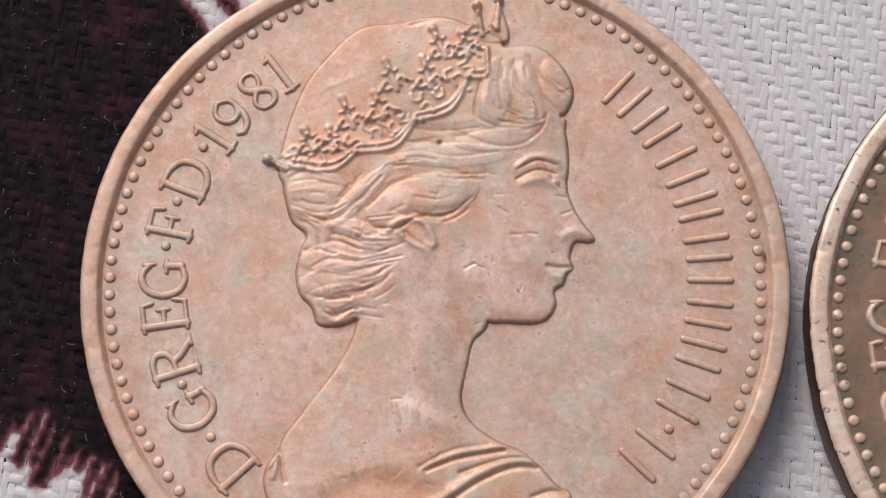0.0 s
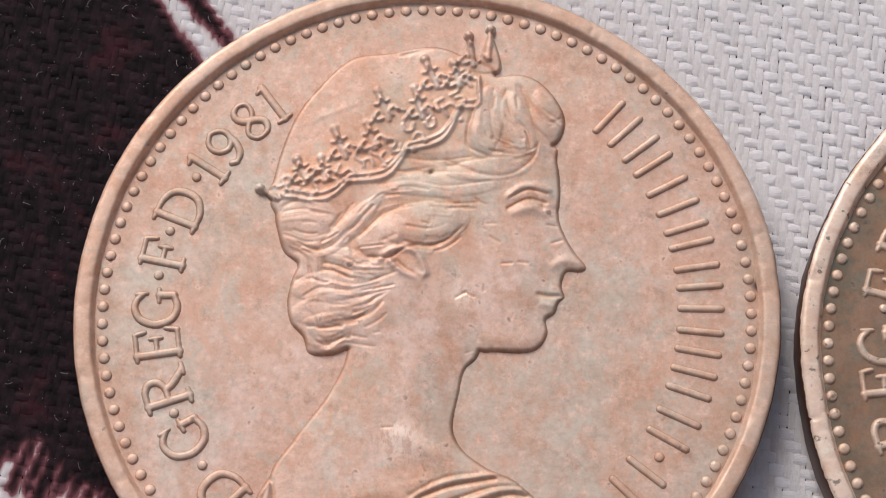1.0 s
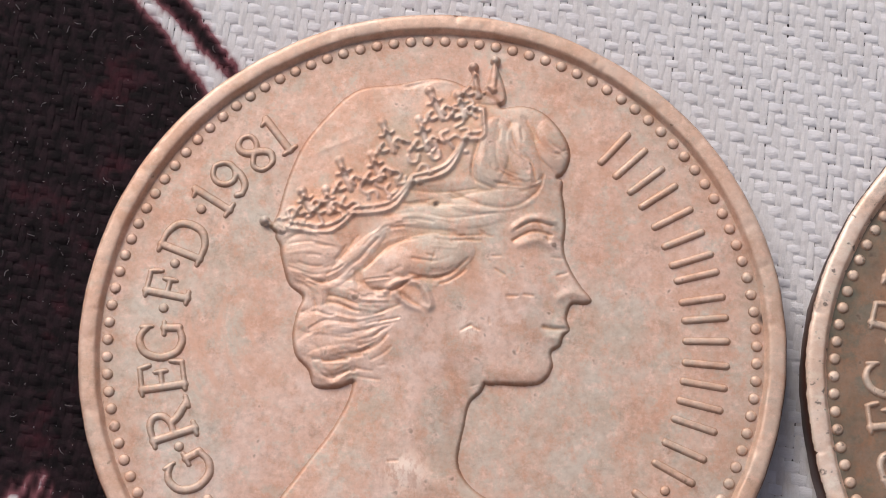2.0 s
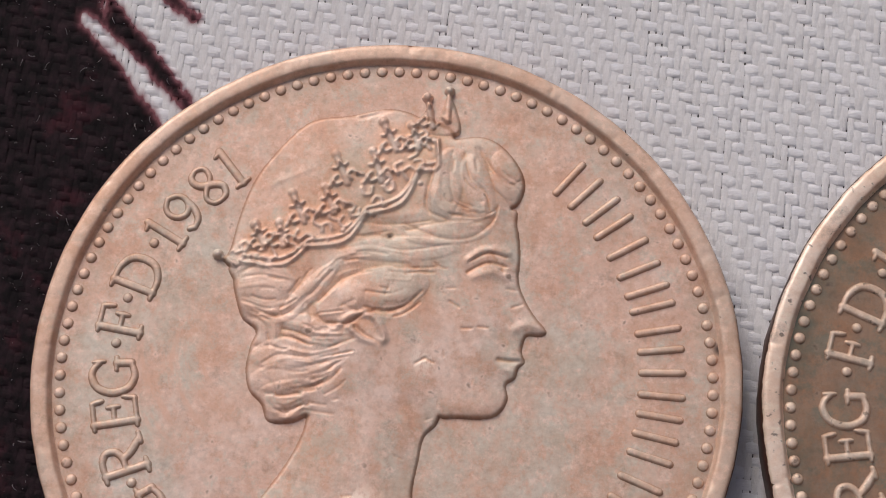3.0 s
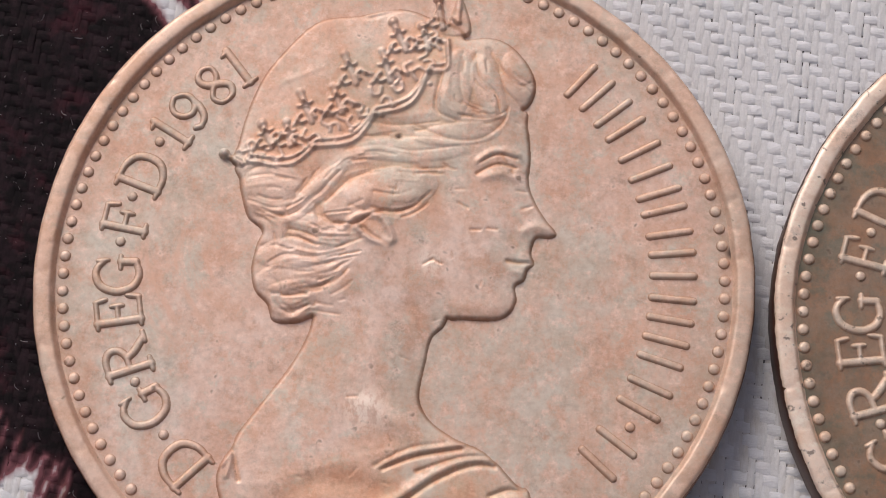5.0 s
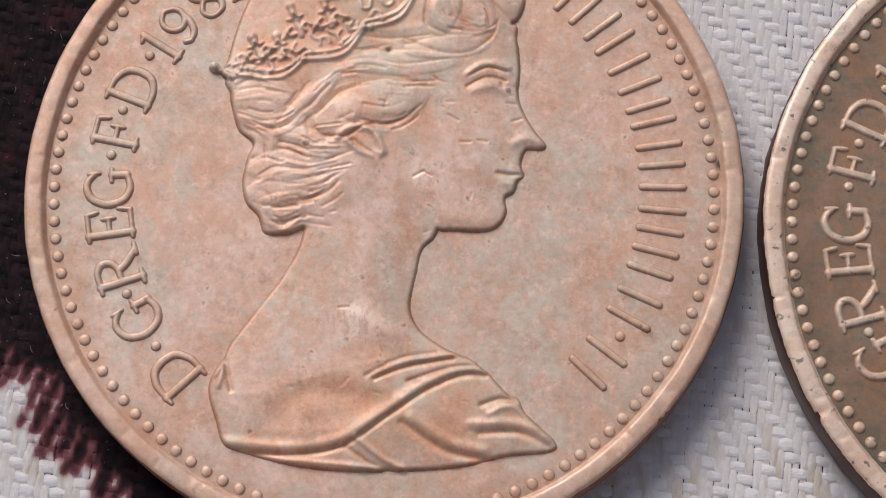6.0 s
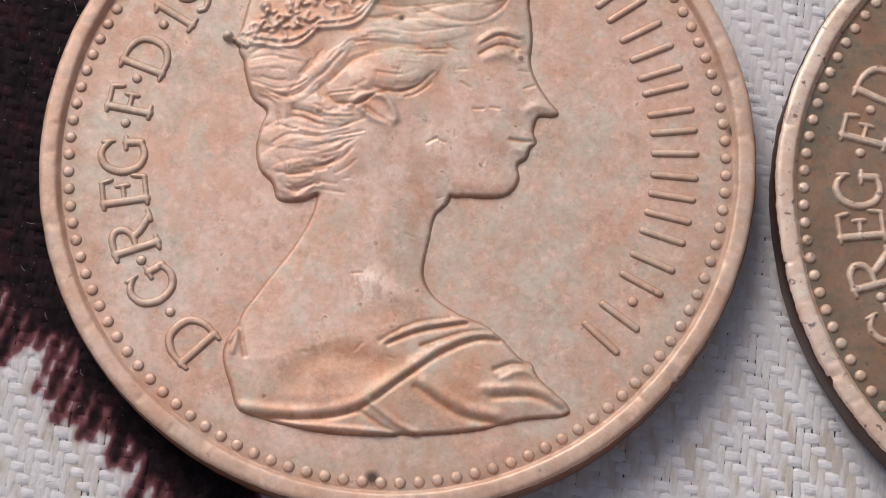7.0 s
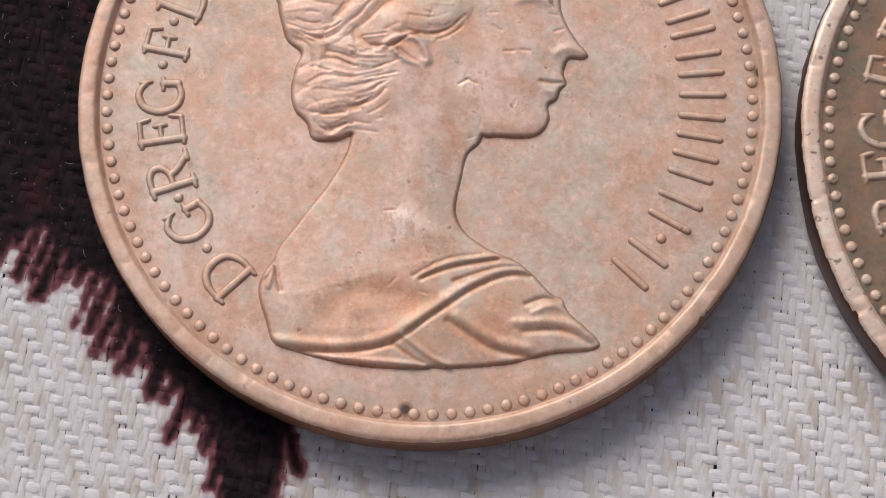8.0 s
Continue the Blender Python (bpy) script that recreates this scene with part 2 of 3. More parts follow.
def ink_at(xy):
    """How much dark print lies at places on the cloth, 0 to 1: a broad dark field with feathered strokes."""
    xy = xy * (1.0185, 1.01) + (0.0092 * xy[:, 1:] - 0.026) * (1, 0) - (0, 0.2215)
    x, y = xy[:, 0], xy[:, 1]
    rag = 0.5 * waves(x * 0.9, y * 0.35, 3) + 0.35 * waves(x * 2.6, y * 0.9, 8)
    field = spline([(-60, 50), (-13.2, 60), (-12.5, 18.0), (-12.1, 15.5), (-11.45, 14.4), (-8.5, 10.95), (-8.5, 10.3), (-9.45, 11.1), (-12.6, 14.1), (-13.2, 13.9), (-11.45, 12.12),
                    (-9.78, 10.0), (-8.2, 7.6), (-3.0, 0.0), (-2.0, -9.0), (-4.4, -13.2), (-5.0, -20), (-7.0, -24),
                    (-6.9, -14.4), (-8.8, -11.8), (-10.6, -9.6), (-12.2, -7.6), (-14.5, -6.5), (-17.0, -5.7), (-60, -2)], True, 4)
    d = away(xy, field, True) + rag * np.where(y > 5, 0.16, 0.7)
    # feathered strokes: root, tip, half width
    rng = random.Random(17)
    strokes = [((-12.9, 18.0), (-8.7, 14.35), 0.42), ((-4.6, -12.5), (-4.1, -14.2), 0.35)]
    for k in range(22):
        u = k / 21
        x0, y0 = -16.8 + 10.2 * u, -4.5 - 1.3 * u - 7.4 * u * u
        reach = rng.uniform(1.3, 2.8)
        strokes.append(((x0, y0), (x0 - 0.34 * reach, y0 - 0.95 * reach), rng.uniform(0.28, 0.46)))
    for a, b, w in strokes:
        a, b = np.array(a), np.array(b)
        e = b - a
        u = np.clip(((xy - a) @ e) / (e @ e), 0, 1)
        off = np.sqrt(((xy - a - u[:, None] * e) ** 2).sum(1))
        d = np.maximum(d, w * (1.2 - 0.6 * u) - off + rag * np.where(y > 5, 0.12, 0.35))
    d += 0.10 * waves(x * 7.0, y * 4.0, 12)
    return step(0.5 + d / 0.8)


def set_ink(me, xy):
    layer = me.attributes.new("ink", "FLOAT", "POINT")
    layer.data.foreach_set("value", ink_at(xy).astype(np.float32))


cloth = tagged(new("cloth"), "white woven cotton cloth with dark maroon feathered print", "cloth", kind="structure")


def yarn(name, index, along_x, material, half, width, thick, seed):
    """One yarn of the twill, over two and under two."""
    rng = random.Random(seed)
    pitch = WARP_PITCH if along_x else WEFT_PITCH
    across = (WEFT_PITCH if along_x else WARP_PITCH) * index + rng.uniform(-0.02, 0.02)
    per = 3 if along_x else 4
    count = int(2 * half / pitch)
    s = (np.arange(count * per + 1) / per - count / 2)
    phase = s + index if along_x else s + index
    lift = np.tanh(1.9 * np.cos(math.tau * (phase - 0.5) / 4)) * (1 if along_x else -1)
    z = CLOTH_TOP + 0.012 * waves(s * 0.8, s * 0 + index * 1.7, 80.0 + along_x) + (0.030 * lift - 0.002 if along_x else 0.026 * lift + 0.008)
    wander = waves(s * 0.11, s * 0 + index * 3.7, 20.0 + along_x) * 0.6
    swell = 1 + 0.26 * waves(s * 0.35, s * 0 + index * 5.1, 40.0 + along_x) + 0.07 * waves(s * 1.3, s * 0 + index * 2.3, 60.0 + along_x)
    ring = [(-1.0, -0.6), (-0.72, 0.6), (0.0, 1.0), (0.72, 0.6), (1.0, -0.6)] if along_x else [(-1.0, 0.3), (-0.6, 0.8), (0.0, 1.0), (0.6, 0.8), (1.0, 0.3)]
    if along_x:
        squeeze = 1 + 0.08 * lift
    else:
        squeeze = 1 + 0.10 * lift
    pos = s * pitch
    verts = np.zeros((len(s), 5, 3))
    for k, (u, v) in enumerate(ring):
        off = across + (0.09 if along_x else 0.03) * wander + u * width * swell * squeeze
        verts[:, k, 0], verts[:, k, 1] = (pos, off) if along_x else (off, pos)
        verts[:, k, 2] = z + v * thick
    flat = verts.reshape(-1, 3)
    c, sn = math.cos(CLOTH_TURN), math.sin(CLOTH_TURN)
    flat[:, :2] = flat[:, :2] @ np.array([[c, sn], [-sn, c]])
    flat[:, 0] += 1.0
    i = np.arange(len(s) - 1)
    faces = np.concatenate([np.stack([i * 5 + k, i * 5 + k + 5, i * 5 + k + 6, i * 5 + k + 1], 1) for k in range(4)])
    if not along_x:
        faces = faces[:, ::-1]
    me = mesh_of(name, flat, faces[:, ::-1])
    set_ink(me, flat[:, :2])
    part(name, me, material, cloth)


def build_cloth():
    for j in range(-44, 45):
        yarn("weft_yarn", j, True, WEFT, 21.0, 0.194, 0.028, 1000 + j)
    for i in range(-76, 77):
        yarn("warp_yarn", i, False, WARP, 20.5, 0.140, 0.024, 3000 + i)
    # the ground of the cloth under the yarns, wider than the woven stretch
    fine = np.arange(-24, 24.01, 0.5)
    edge = [-900, -450, -150, -70, -40, -30]
    ax = np.array(edge + fine.tolist() + [-v for v in edge[::-1]])
    gx, gy = np.meshgrid(ax, ax)
    xy = np.stack([gx.ravel(), gy.ravel()], 1)
    n = len(ax)
    q = np.arange(n * n).reshape(n, n)
    faces = np.stack([q[:-1, :-1], q[:-1, 1:], q[1:, 1:], q[1:, :-1]], -1).reshape(-1, 4)
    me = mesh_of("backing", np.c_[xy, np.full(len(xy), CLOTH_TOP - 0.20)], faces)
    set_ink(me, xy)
    # under the weave the backing is painted dark, as shade between the yarns
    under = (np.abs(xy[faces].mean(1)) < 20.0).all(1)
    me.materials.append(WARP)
    me.materials.append(GAP_SHADE)
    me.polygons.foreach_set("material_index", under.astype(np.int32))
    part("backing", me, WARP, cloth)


# ---------------------------------------------------------------- coins


def stroke_letter(name, strokes, width, height, rise):
    """A raised worn letter: strokes (points in the letter's box, half width at the ends, half width at the middle) with rounded flanks."""
    gap = 0.045
    gx, gy = np.meshgrid(np.arange(-width / 2 - 0.35, width / 2 + 0.36, gap), np.arange(-height / 2 - 0.25, height / 2 + 0.26, gap))
    xy = np.stack([gx.ravel(), gy.ravel()], 1)
    d = np.full(len(xy), -1.0)
    for points, ends, middle in strokes:
        line = (np.array(points, float) - 0.5) * (width, height)
        line = spline(line, steps=8) if len(line) > 2 else line[0] + (line[1] - line[0]) * np.linspace(0, 1, 9)[:, None]
        for k, (a, b) in enumerate(zip(line[:-1], line[1:])):
            u = (k + 0.5) / (len(line) - 1)
            half = ends + (middle - ends) * (1 - abs(2 * u - 1) ** 2)
            e = b - a
            v = np.clip(((xy - a) @ e) / max(e @ e, 1e-9), 0, 1)
            d = np.maximum(d, half - np.sqrt(((xy - a - v[:, None] * e) ** 2).sum(1)))
    z = rise * step((d + 0.05) / 0.10) + 0.012 * np.clip(d, 0, 0.2) / 0.15 - 0.015
    ny, nx = gx.shape
    q = np.arange(nx * ny).reshape(ny, nx)
    faces = np.stack([q[:-1, :-1], q[:-1, 1:], q[1:, 1:], q[1:, :-1]], -1).reshape(-1, 4)
    faces = faces[(d > -0.10)[faces].all(1)]
    used = np.unique(faces)
    index = np.zeros(nx * ny, int)
    index[used] = np.arange(len(used))
    me = mesh_of(name, np.c_[xy, z][used], index[faces])
    # foot of the letter darkened: outline shade in the colour, with some toning
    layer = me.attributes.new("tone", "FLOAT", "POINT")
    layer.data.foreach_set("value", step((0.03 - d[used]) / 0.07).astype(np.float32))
    return me


def wall_slot(me, rubbed, toned_shade, steep=0.75):
    """Rubbed bright tops; steep walls get a darker tone with shade painted into it."""
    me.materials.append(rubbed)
    me.materials.append(toned_shade)
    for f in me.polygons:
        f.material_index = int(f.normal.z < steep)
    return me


def dome(name, radius, rise, segments=12):
    verts, faces = [(0, 0, rise)], []
    rings = [(0.42, 0.96), (0.72, 0.76), (0.93, 0.34), (1.08, -0.25)]
    for r, h in rings:
        verts += [(r * radius * math.cos(math.tau * k / segments), r * radius * math.sin(math.tau * k / segments), h * rise) for k in range(segments)]
    for k in range(segments):
        b = (k + 1) % segments
        faces.append((0, 1 + k, 1 + b))
        for q in range(len(rings) - 1):
            o = 1 + q * segments
            faces.append((o + k, o + segments + k, o + segments + b, o + b))
    me = mesh_of(name, verts, faces)
    # two lowest rings darkened, painting shade and toning round the foot
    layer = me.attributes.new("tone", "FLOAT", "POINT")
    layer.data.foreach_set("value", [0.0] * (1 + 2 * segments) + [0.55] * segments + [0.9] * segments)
    return me


STEM, THIN, SERIF = 0.130, 0.075, 0.06
FOOT, HEAD = ([(-0.04, 0.0), (0.34, 0.0)], SERIF, 0.085), ([(-0.04, 1.0), (0.34, 1.0)], SERIF, 0.085)
POST = ([(0.15, 0.0), (0.15, 1.0)], 0.13, STEM)
RING9 = [(0.5, 0.98), (0.18, 0.86), (0.06, 0.68), (0.18, 0.48), (0.5, 0.38), (0.82, 0.48), (0.94, 0.68), (0.82, 0.86), (0.5, 0.98)]
# letter: width of its box, strokes
GLYPHS = {
    "D": (1.34, [POST, FOOT, HEAD, ([(0.15, 1.0), (0.55, 0.98), (0.88, 0.80), (0.97, 0.5), (0.88, 0.20), (0.55, 0.02), (0.15, 0.0)], THIN, 0.135)]),
    "G": (1.34, [([(0.88, 0.82), (0.72, 0.96), (0.48, 1.0), (0.18, 0.86), (0.04, 0.5), (0.18, 0.14), (0.48, 0.0), (0.74, 0.04), (0.88, 0.12)], THIN, 0.13),
                 ([(0.87, 0.08), (0.87, 0.42)], STEM, STEM), ([(0.68, 0.43), (1.03, 0.43)], SERIF, 0.075), ([(0.92, 0.72), (0.90, 0.97)], 0.05, 0.07)]),
    "R": (1.30, [POST, FOOT, HEAD, ([(0.15, 1.0), (0.55, 0.99), (0.78, 0.86), (0.76, 0.64), (0.52, 0.51), (0.15, 0.5)], THIN, 0.12),
                 ([(0.48, 0.5), (0.66, 0.26), (0.94, 0.02)], 0.09, 0.13), ([(0.80, 0.0), (1.10, 0.0)], SERIF, 0.08)]),
    "E": (1.06, [POST, FOOT, HEAD, ([(0.15, 1.0), (0.90, 1.0)], THIN, THIN), ([(0.15, 0.52), (0.68, 0.52)], THIN, THIN), ([(0.15, 0.0), (0.95, 0.0)], THIN, THIN),
                 ([(0.90, 1.02), (0.97, 0.76)], 0.055, 0.085), ([(0.70, 0.66), (0.70, 0.38)], 0.045, 0.085), ([(0.93, -0.02), (1.02, 0.27)], 0.055, 0.085)]),
    "F": (1.00, [POST, HEAD, ([(-0.06, 0.0), (0.40, 0.0)], SERIF, 0.085), ([(0.15, 1.0), (0.92, 1.0)], THIN, THIN), ([(0.15, 0.50), (0.70, 0.50)], THIN, THIN),
                 ([(0.92, 1.02), (1.00, 0.74)], 0.055, 0.085), ([(0.72, 0.65), (0.72, 0.35)], 0.045, 0.085)]),
    "1": (0.60, [([(0.5, 0.0), (0.5, 1.0)], 0.13, STEM), ([(0.05, 0.0), (0.95, 0.0)], SERIF, 0.085), ([(0.5, 0.98), (0.05, 0.93)], 0.055, 0.075)]),
    "9": (0.95, [(RING9, 0.075, 0.10), ([(0.93, 0.66), (0.88, 0.36), (0.66, 0.10), (0.30, 0.0)], 0.06, 0.12), ([(0.30, 0.0), (0.12, 0.08)], 0.09, 0.09)]),
    "8": (0.95, [([(0.5, 1.0), (0.22, 0.92), (0.14, 0.76), (0.30, 0.58), (0.72, 0.42), (0.92, 0.24), (0.78, 0.05), (0.5, 0.0)], 0.07, 0.13),
                 ([(0.5, 1.0), (0.78, 0.92), (0.84, 0.76), (0.70, 0.58), (0.28, 0.42), (0.08, 0.24), (0.22, 0.05), (0.5, 0.0)], 0.07, 0.085)]),
    "bar": (0.25, [([(0.5, 0.03), (0.5, 0.97)], 0.12, 0.12)]),
}
DOT, BEAD = dome("dot", 0.19, 0.10), dome("bead", 0.215, 0.10)


STRIKE = (0.08, 0.19)      # the design is struck a little off the middle


def on_ring(ob, angle, radius, off=STRIKE):
    """Lays a part on the coin's face, its top towards the rim."""
    ob.matrix_basis = pose((off[0] + radius * math.cos(radians(angle))) * MM, (off[1] + radius * math.sin(radians(angle))) * MM, FIELD * MM, 0, 0, angle - 90)


def nicked(seed, count, deep):
    """Small knocks on a rim: depth of the dent at an angle and radius."""
    rng = random.Random(seed)
    knocks = [(rng.uniform(0, math.tau), rng.uniform(12.3, 12.85), rng.uniform(0.05, 0.20), rng.uniform(0.3, 1.0) * deep) for _ in range(count)]

    def dent(a, r):
        if r < 12.3:
            return 0.0
        total = 0.12 * deep * noise.noise((math.cos(a) * 9, math.sin(a) * 9, seed))
        for b, c, w, h in knocks:
            x = (a - b + math.pi) % math.tau - math.pi
            if abs(x) < 0.05:
                total += h * math.exp(-((x * 12.6 / w) ** 2) - ((r - c) / 0.16) ** 2)
        return total
    return dent


def coin(x, y, label, flan_mat, side_mat, rim_mat, bead_mat, letter_mat, toned_shade_mat, letters, dots, bars, wobble, dent):
    thing = tagged(new("coin"), label, "coin", group="coins on the cloth")
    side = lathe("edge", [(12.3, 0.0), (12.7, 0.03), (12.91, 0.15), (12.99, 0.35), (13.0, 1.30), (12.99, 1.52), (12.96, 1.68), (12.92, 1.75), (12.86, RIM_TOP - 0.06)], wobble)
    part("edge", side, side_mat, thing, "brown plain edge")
    rings = [(0.001, FIELD)] + [(r, FIELD) for r in (3, 6, 9, 11, 11.9)] + [(12.3, FIELD), (12.55, FIELD - 0.06)]
    part("face", lathe("face", rings[::-1], lambda a, z: 0.0, 144), flan_mat, thing)
    ring = [(12.95, 1.69), (12.93, 1.75), (12.88, RIM_TOP - 0.035), (12.80, RIM_TOP - 0.008), (12.72, RIM_TOP), (12.55, RIM_TOP + 0.004), (12.40, RIM_TOP), (12.34, RIM_TOP - 0.015),
            (12.30, RIM_TOP - 0.06), (12.25, RIM_TOP - 0.17), (12.21, FIELD + 0.03), (12.15, FIELD - 0.02)]
    part("rim", wall_slot(lathe("rim", ring, wobble, 900, dent), rim_mat, toned_shade_mat, 0.3), rim_mat, thing)
    bead_mesh = BEAD.copy()
    for k in range(BEADS):
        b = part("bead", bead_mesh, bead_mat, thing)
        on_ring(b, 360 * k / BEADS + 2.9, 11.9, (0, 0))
    cache = {}
    for char, angle, radius in letters:
        if char not in cache:
            width, strokes = GLYPHS[char]
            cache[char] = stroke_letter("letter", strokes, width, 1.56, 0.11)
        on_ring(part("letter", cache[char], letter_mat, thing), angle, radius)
    dot_mesh = DOT.copy()
    for angle in dots:
        on_ring(part("dot", dot_mesh, letter_mat, thing), angle, 10.05)
    if bars:
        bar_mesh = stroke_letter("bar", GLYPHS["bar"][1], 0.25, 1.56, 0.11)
        for angle, spread in bars:
            for turn in ((-spread, spread) if spread else (0,)):
                on_ring(part("bar", bar_mesh, letter_mat, thing), angle + turn, 9.98)
    thing.location = (x * MM, y * MM, 0)
    return thing


def relief():
    """The plain draped bust in low relief, as one smooth height sheet."""
    gap = 0.047
    gx, gy = np.meshgrid(np.arange(-7.2, 7.3, gap), np.arange(-11.0, 11.6, gap))
    xy = np.stack([gx.ravel(), gy.ravel()], 1)
    cap = spline([(-5.9, 3.6), (-6.1, 4.7), (-5.6, 6.8), (-4.8, 8.2), (-3.6, 9.5), (-2.1, 9.85), (-0.6, 10.2), (0.6, 9.9), (2.0, 9.0), (1.5, 6.5), (-1.5, 4.5)], True)
    front = spline([(1.0, 8.6), (2.4, 9.2), (3.4, 9.1), (4.2, 8.4), (4.65, 7.5), (4.5, 6.7), (4.0, 6.3), (2.5, 5.6), (0.8, 6.6)], True)
    back = spline([(-5.9, 3.9), (-5.95, 3.1), (-5.8, 2.5), (-5.5, 1.7), (-4.95, 1.25), (-5.1, 0.7), (-5.2, -0.2), (-5.0, -1.0), (-4.5, -1.5), (-4.25, -2.1),
                   (-3.6, -2.15), (-2.9, -1.9), (-1.0, -0.6), (0.0, 1.5), (1.0, 4.5), (-2.5, 5.2)], True)
    face = spline([(1.0, 6.5), (4.1, 6.5), (4.45, 5.8), (4.62, 4.6), (4.6, 3.7), (4.85, 3.0), (5.3, 2.3), (5.72, 1.8), (5.5, 1.58), (5.0, 1.55), (4.85, 1.0),
                   (5.0, 0.6), (4.75, 0.35), (4.65, -0.05), (4.35, -0.3), (4.42, -0.8), (4.2, -1.3), (3.7, -1.58), (2.6, -1.62), (1.9, -1.6), (0.9, -0.9), (-0.2, 0.6), (-0.8, 1.8), (-0.5, 4.5)], True, 4)
    neck = spline([(-2.8, -1.7), (-3.03, -2.7), (-3.62, -3.9), (-4.62, -5.45), (-5.25, -6.65), (-5.2, -8.5), (0.0, -9.5), (4.5, -8.0), (3.8, -6.5), (2.5, -5.9), (1.6, -5.3),
                   (1.2, -4.5), (1.35, -3.3), (1.5, -2.4), (2.0, -1.5), (1.6, 1.0), (-0.5, 2.6), (-2.4, 0.6)], True)
    drape = spline([(-5.15, -6.7), (-5.6, -7.3), (-5.7, -8.0), (-5.35, -9.0), (-4.95, -9.85), (-3.8, -10.2), (-1.6, -10.5), (1.1, -10.4), (3.4, -10.1), (4.9, -9.65), (6.4, -9.4),
                    (6.55, -9.0), (5.5, -8.1), (5.2, -7.55), (4.8, -7.4), (3.9, -6.6), (2.6, -6.1), (-1.2, -6.9), (-4.0, -8.0), (-5.0, -7.9)], True)
    shape_of = gx.shape

    def blurred(mask, mm):
        k = np.exp(-0.5 * (np.arange(-40, 41) * gap / mm) ** 2)
        k /= k.sum()
        m = mask.reshape(shape_of).astype(float)
        m = np.apply_along_axis(np.convolve, 0, m, k, "same")
        return np.apply_along_axis(np.convolve, 1, m, k, "same").ravel()

    shapes = ((cap, 0.0, 0.2), (neck, 0.02, 0.5), (face, 0.03, 0.6), (back, 0.05, 0.4), (front, 0.05, 0.15), (drape, 0.03, 0.30))
    depths = [away(xy, shape, True) for shape, _, _ in shapes]
    inside, swell, rand = np.max(depths, 0) > 0, np.zeros(len(xy)), []
    for k, (shape, rise, soft) in enumerate(shapes):
        swell += rise * blurred(depths[k] > 0, soft)
        line = spline(shape, True, 4)
        others = np.max([away(line, other, True) for m, (other, _, _) in enumerate(shapes) if m != k], 0)
        rand.append(line[others < 0.01])
    rand = np.concatenate(rand).astype(np.float32)
    near = np.concatenate([np.sqrt(((some[:, None] - rand[None]) ** 2).sum(-1).min(1)) for some in np.array_split(xy.astype(np.float32), 60)])
    outer = np.where(inside, near, -near)
    high = 0.12 * step((outer + 0.04) / 0.20) + 0.13 * (1 - np.exp(-np.clip(outer, 0, None) / 1.6)) + swell

    def ridge(points, width, rise):
        line = spline(points) if len(points) > 2 else np.array(points, float)
        lo, hi = line.min(0) - 3 * width, line.max(0) + 3 * width
        some = np.flatnonzero(((xy > lo) & (xy < hi)).all(1))
        if len(some):
            d = away(xy[some], line)
            high[some] += rise * np.exp(-((d / width) ** 2)) * (outer[some] > -0.5)

    flow = []

    def lock(points, width, rise):
        """A soft crest, or a narrow furrow, with fine hair lines beside it."""
        flow.append(spline(points) if len(points) > 2 else np.array(points, float))
        ridge(points, width * (1.5 if rise > 0 else 0.5), rise * (0.32 if rise > 0 else 0.32))
        p = np.array(points)
        e = p[-1] - p[0]
        side = np.array((-e[1], e[0])) / np.hypot(*e)
        for off in (-0.9, 0.9):
            ridge(p[: max(2, len(p) - 1)] + side * width * off, 0.045, -0.008)

    def ball(x, y, r, rise):
        nonlocal high, outer
        d = np.hypot(xy[:, 0] - x, xy[:, 1] - y)
        high = np.maximum(high, np.where(d < r * 1.2, high * 0 + 0.1 + rise * np.sqrt(np.clip(1 - (d / (r * 1.2)) ** 2, 0, 1)), 0))
        outer = np.maximum(outer, r * 1.2 - d)

    # rolls and waves of hair: middle, half length, half width, lean in degrees, rise
    for cx, cy, rx, ry, lean, rise in ((-3.75, -1.25, 1.0, 0.6, 5, 0.05), (-3.6, -0.45, 1.5, 0.55, 10, 0.05), (-3.55, 0.45, 1.6, 0.6, 8, 0.06), (-4.55, 1.35, 0.55, 0.75, -25, 0.05),
                                       (-4.7, 2.75, 1.2, 1.0, 10, 0.06), (-3.1, 2.75, 1.6, 0.40, 50, 0.05), (-2.9, 1.35, 1.2, 0.5, -15, 0.05), (-0.35, 3.05, 1.7, 0.85, 12, 0.08),
                                       (-1.9, 2.5, 1.0, 0.7, 40, 0.05), (0.2, 4.6, 2.1, 0.5, 4, 0.05), (1.9, 5.3, 1.6, 0.45, 8, 0.05), (1.7, 7.2, 0.65, 1.5, -6, 0.06),
                                       (2.9, 7.2, 0.55, 1.3, 20, 0.06), (3.95, 7.7, 0.6, 1.0, 18, 0.07)):
        c, s = math.cos(radians(lean)), math.sin(radians(lean))
        u, v = xy[:, 0] - cx, xy[:, 1] - cy
        q = ((u * c + v * s) / rx) ** 2 + ((v * c - u * s) / ry) ** 2
        high += rise * np.sqrt(np.clip(1 - q, 0, 1)) * (outer > 0)
    # locks of hair: crests and furrows swept back from the brow to the nape
    rng = random.Random(5)
    lock([(-5.74, 3.50), (-5.19, 3.73), (-4.43, 3.55), (-3.70, 3.60)], 0.12, 0.050)
    lock([(-5.60, 3.18), (-4.83, 3.31), (-3.94, 3.18)], 0.09, -0.050)
    lock([(-5.63, 2.84), (-4.70, 3.01), (-3.96, 2.88)], 0.12, 0.040)
    lock([(-5.50, 2.48), (-4.58, 2.28), (-3.83, 2.56), (-3.51, 3.01)], 0.09, -0.050)
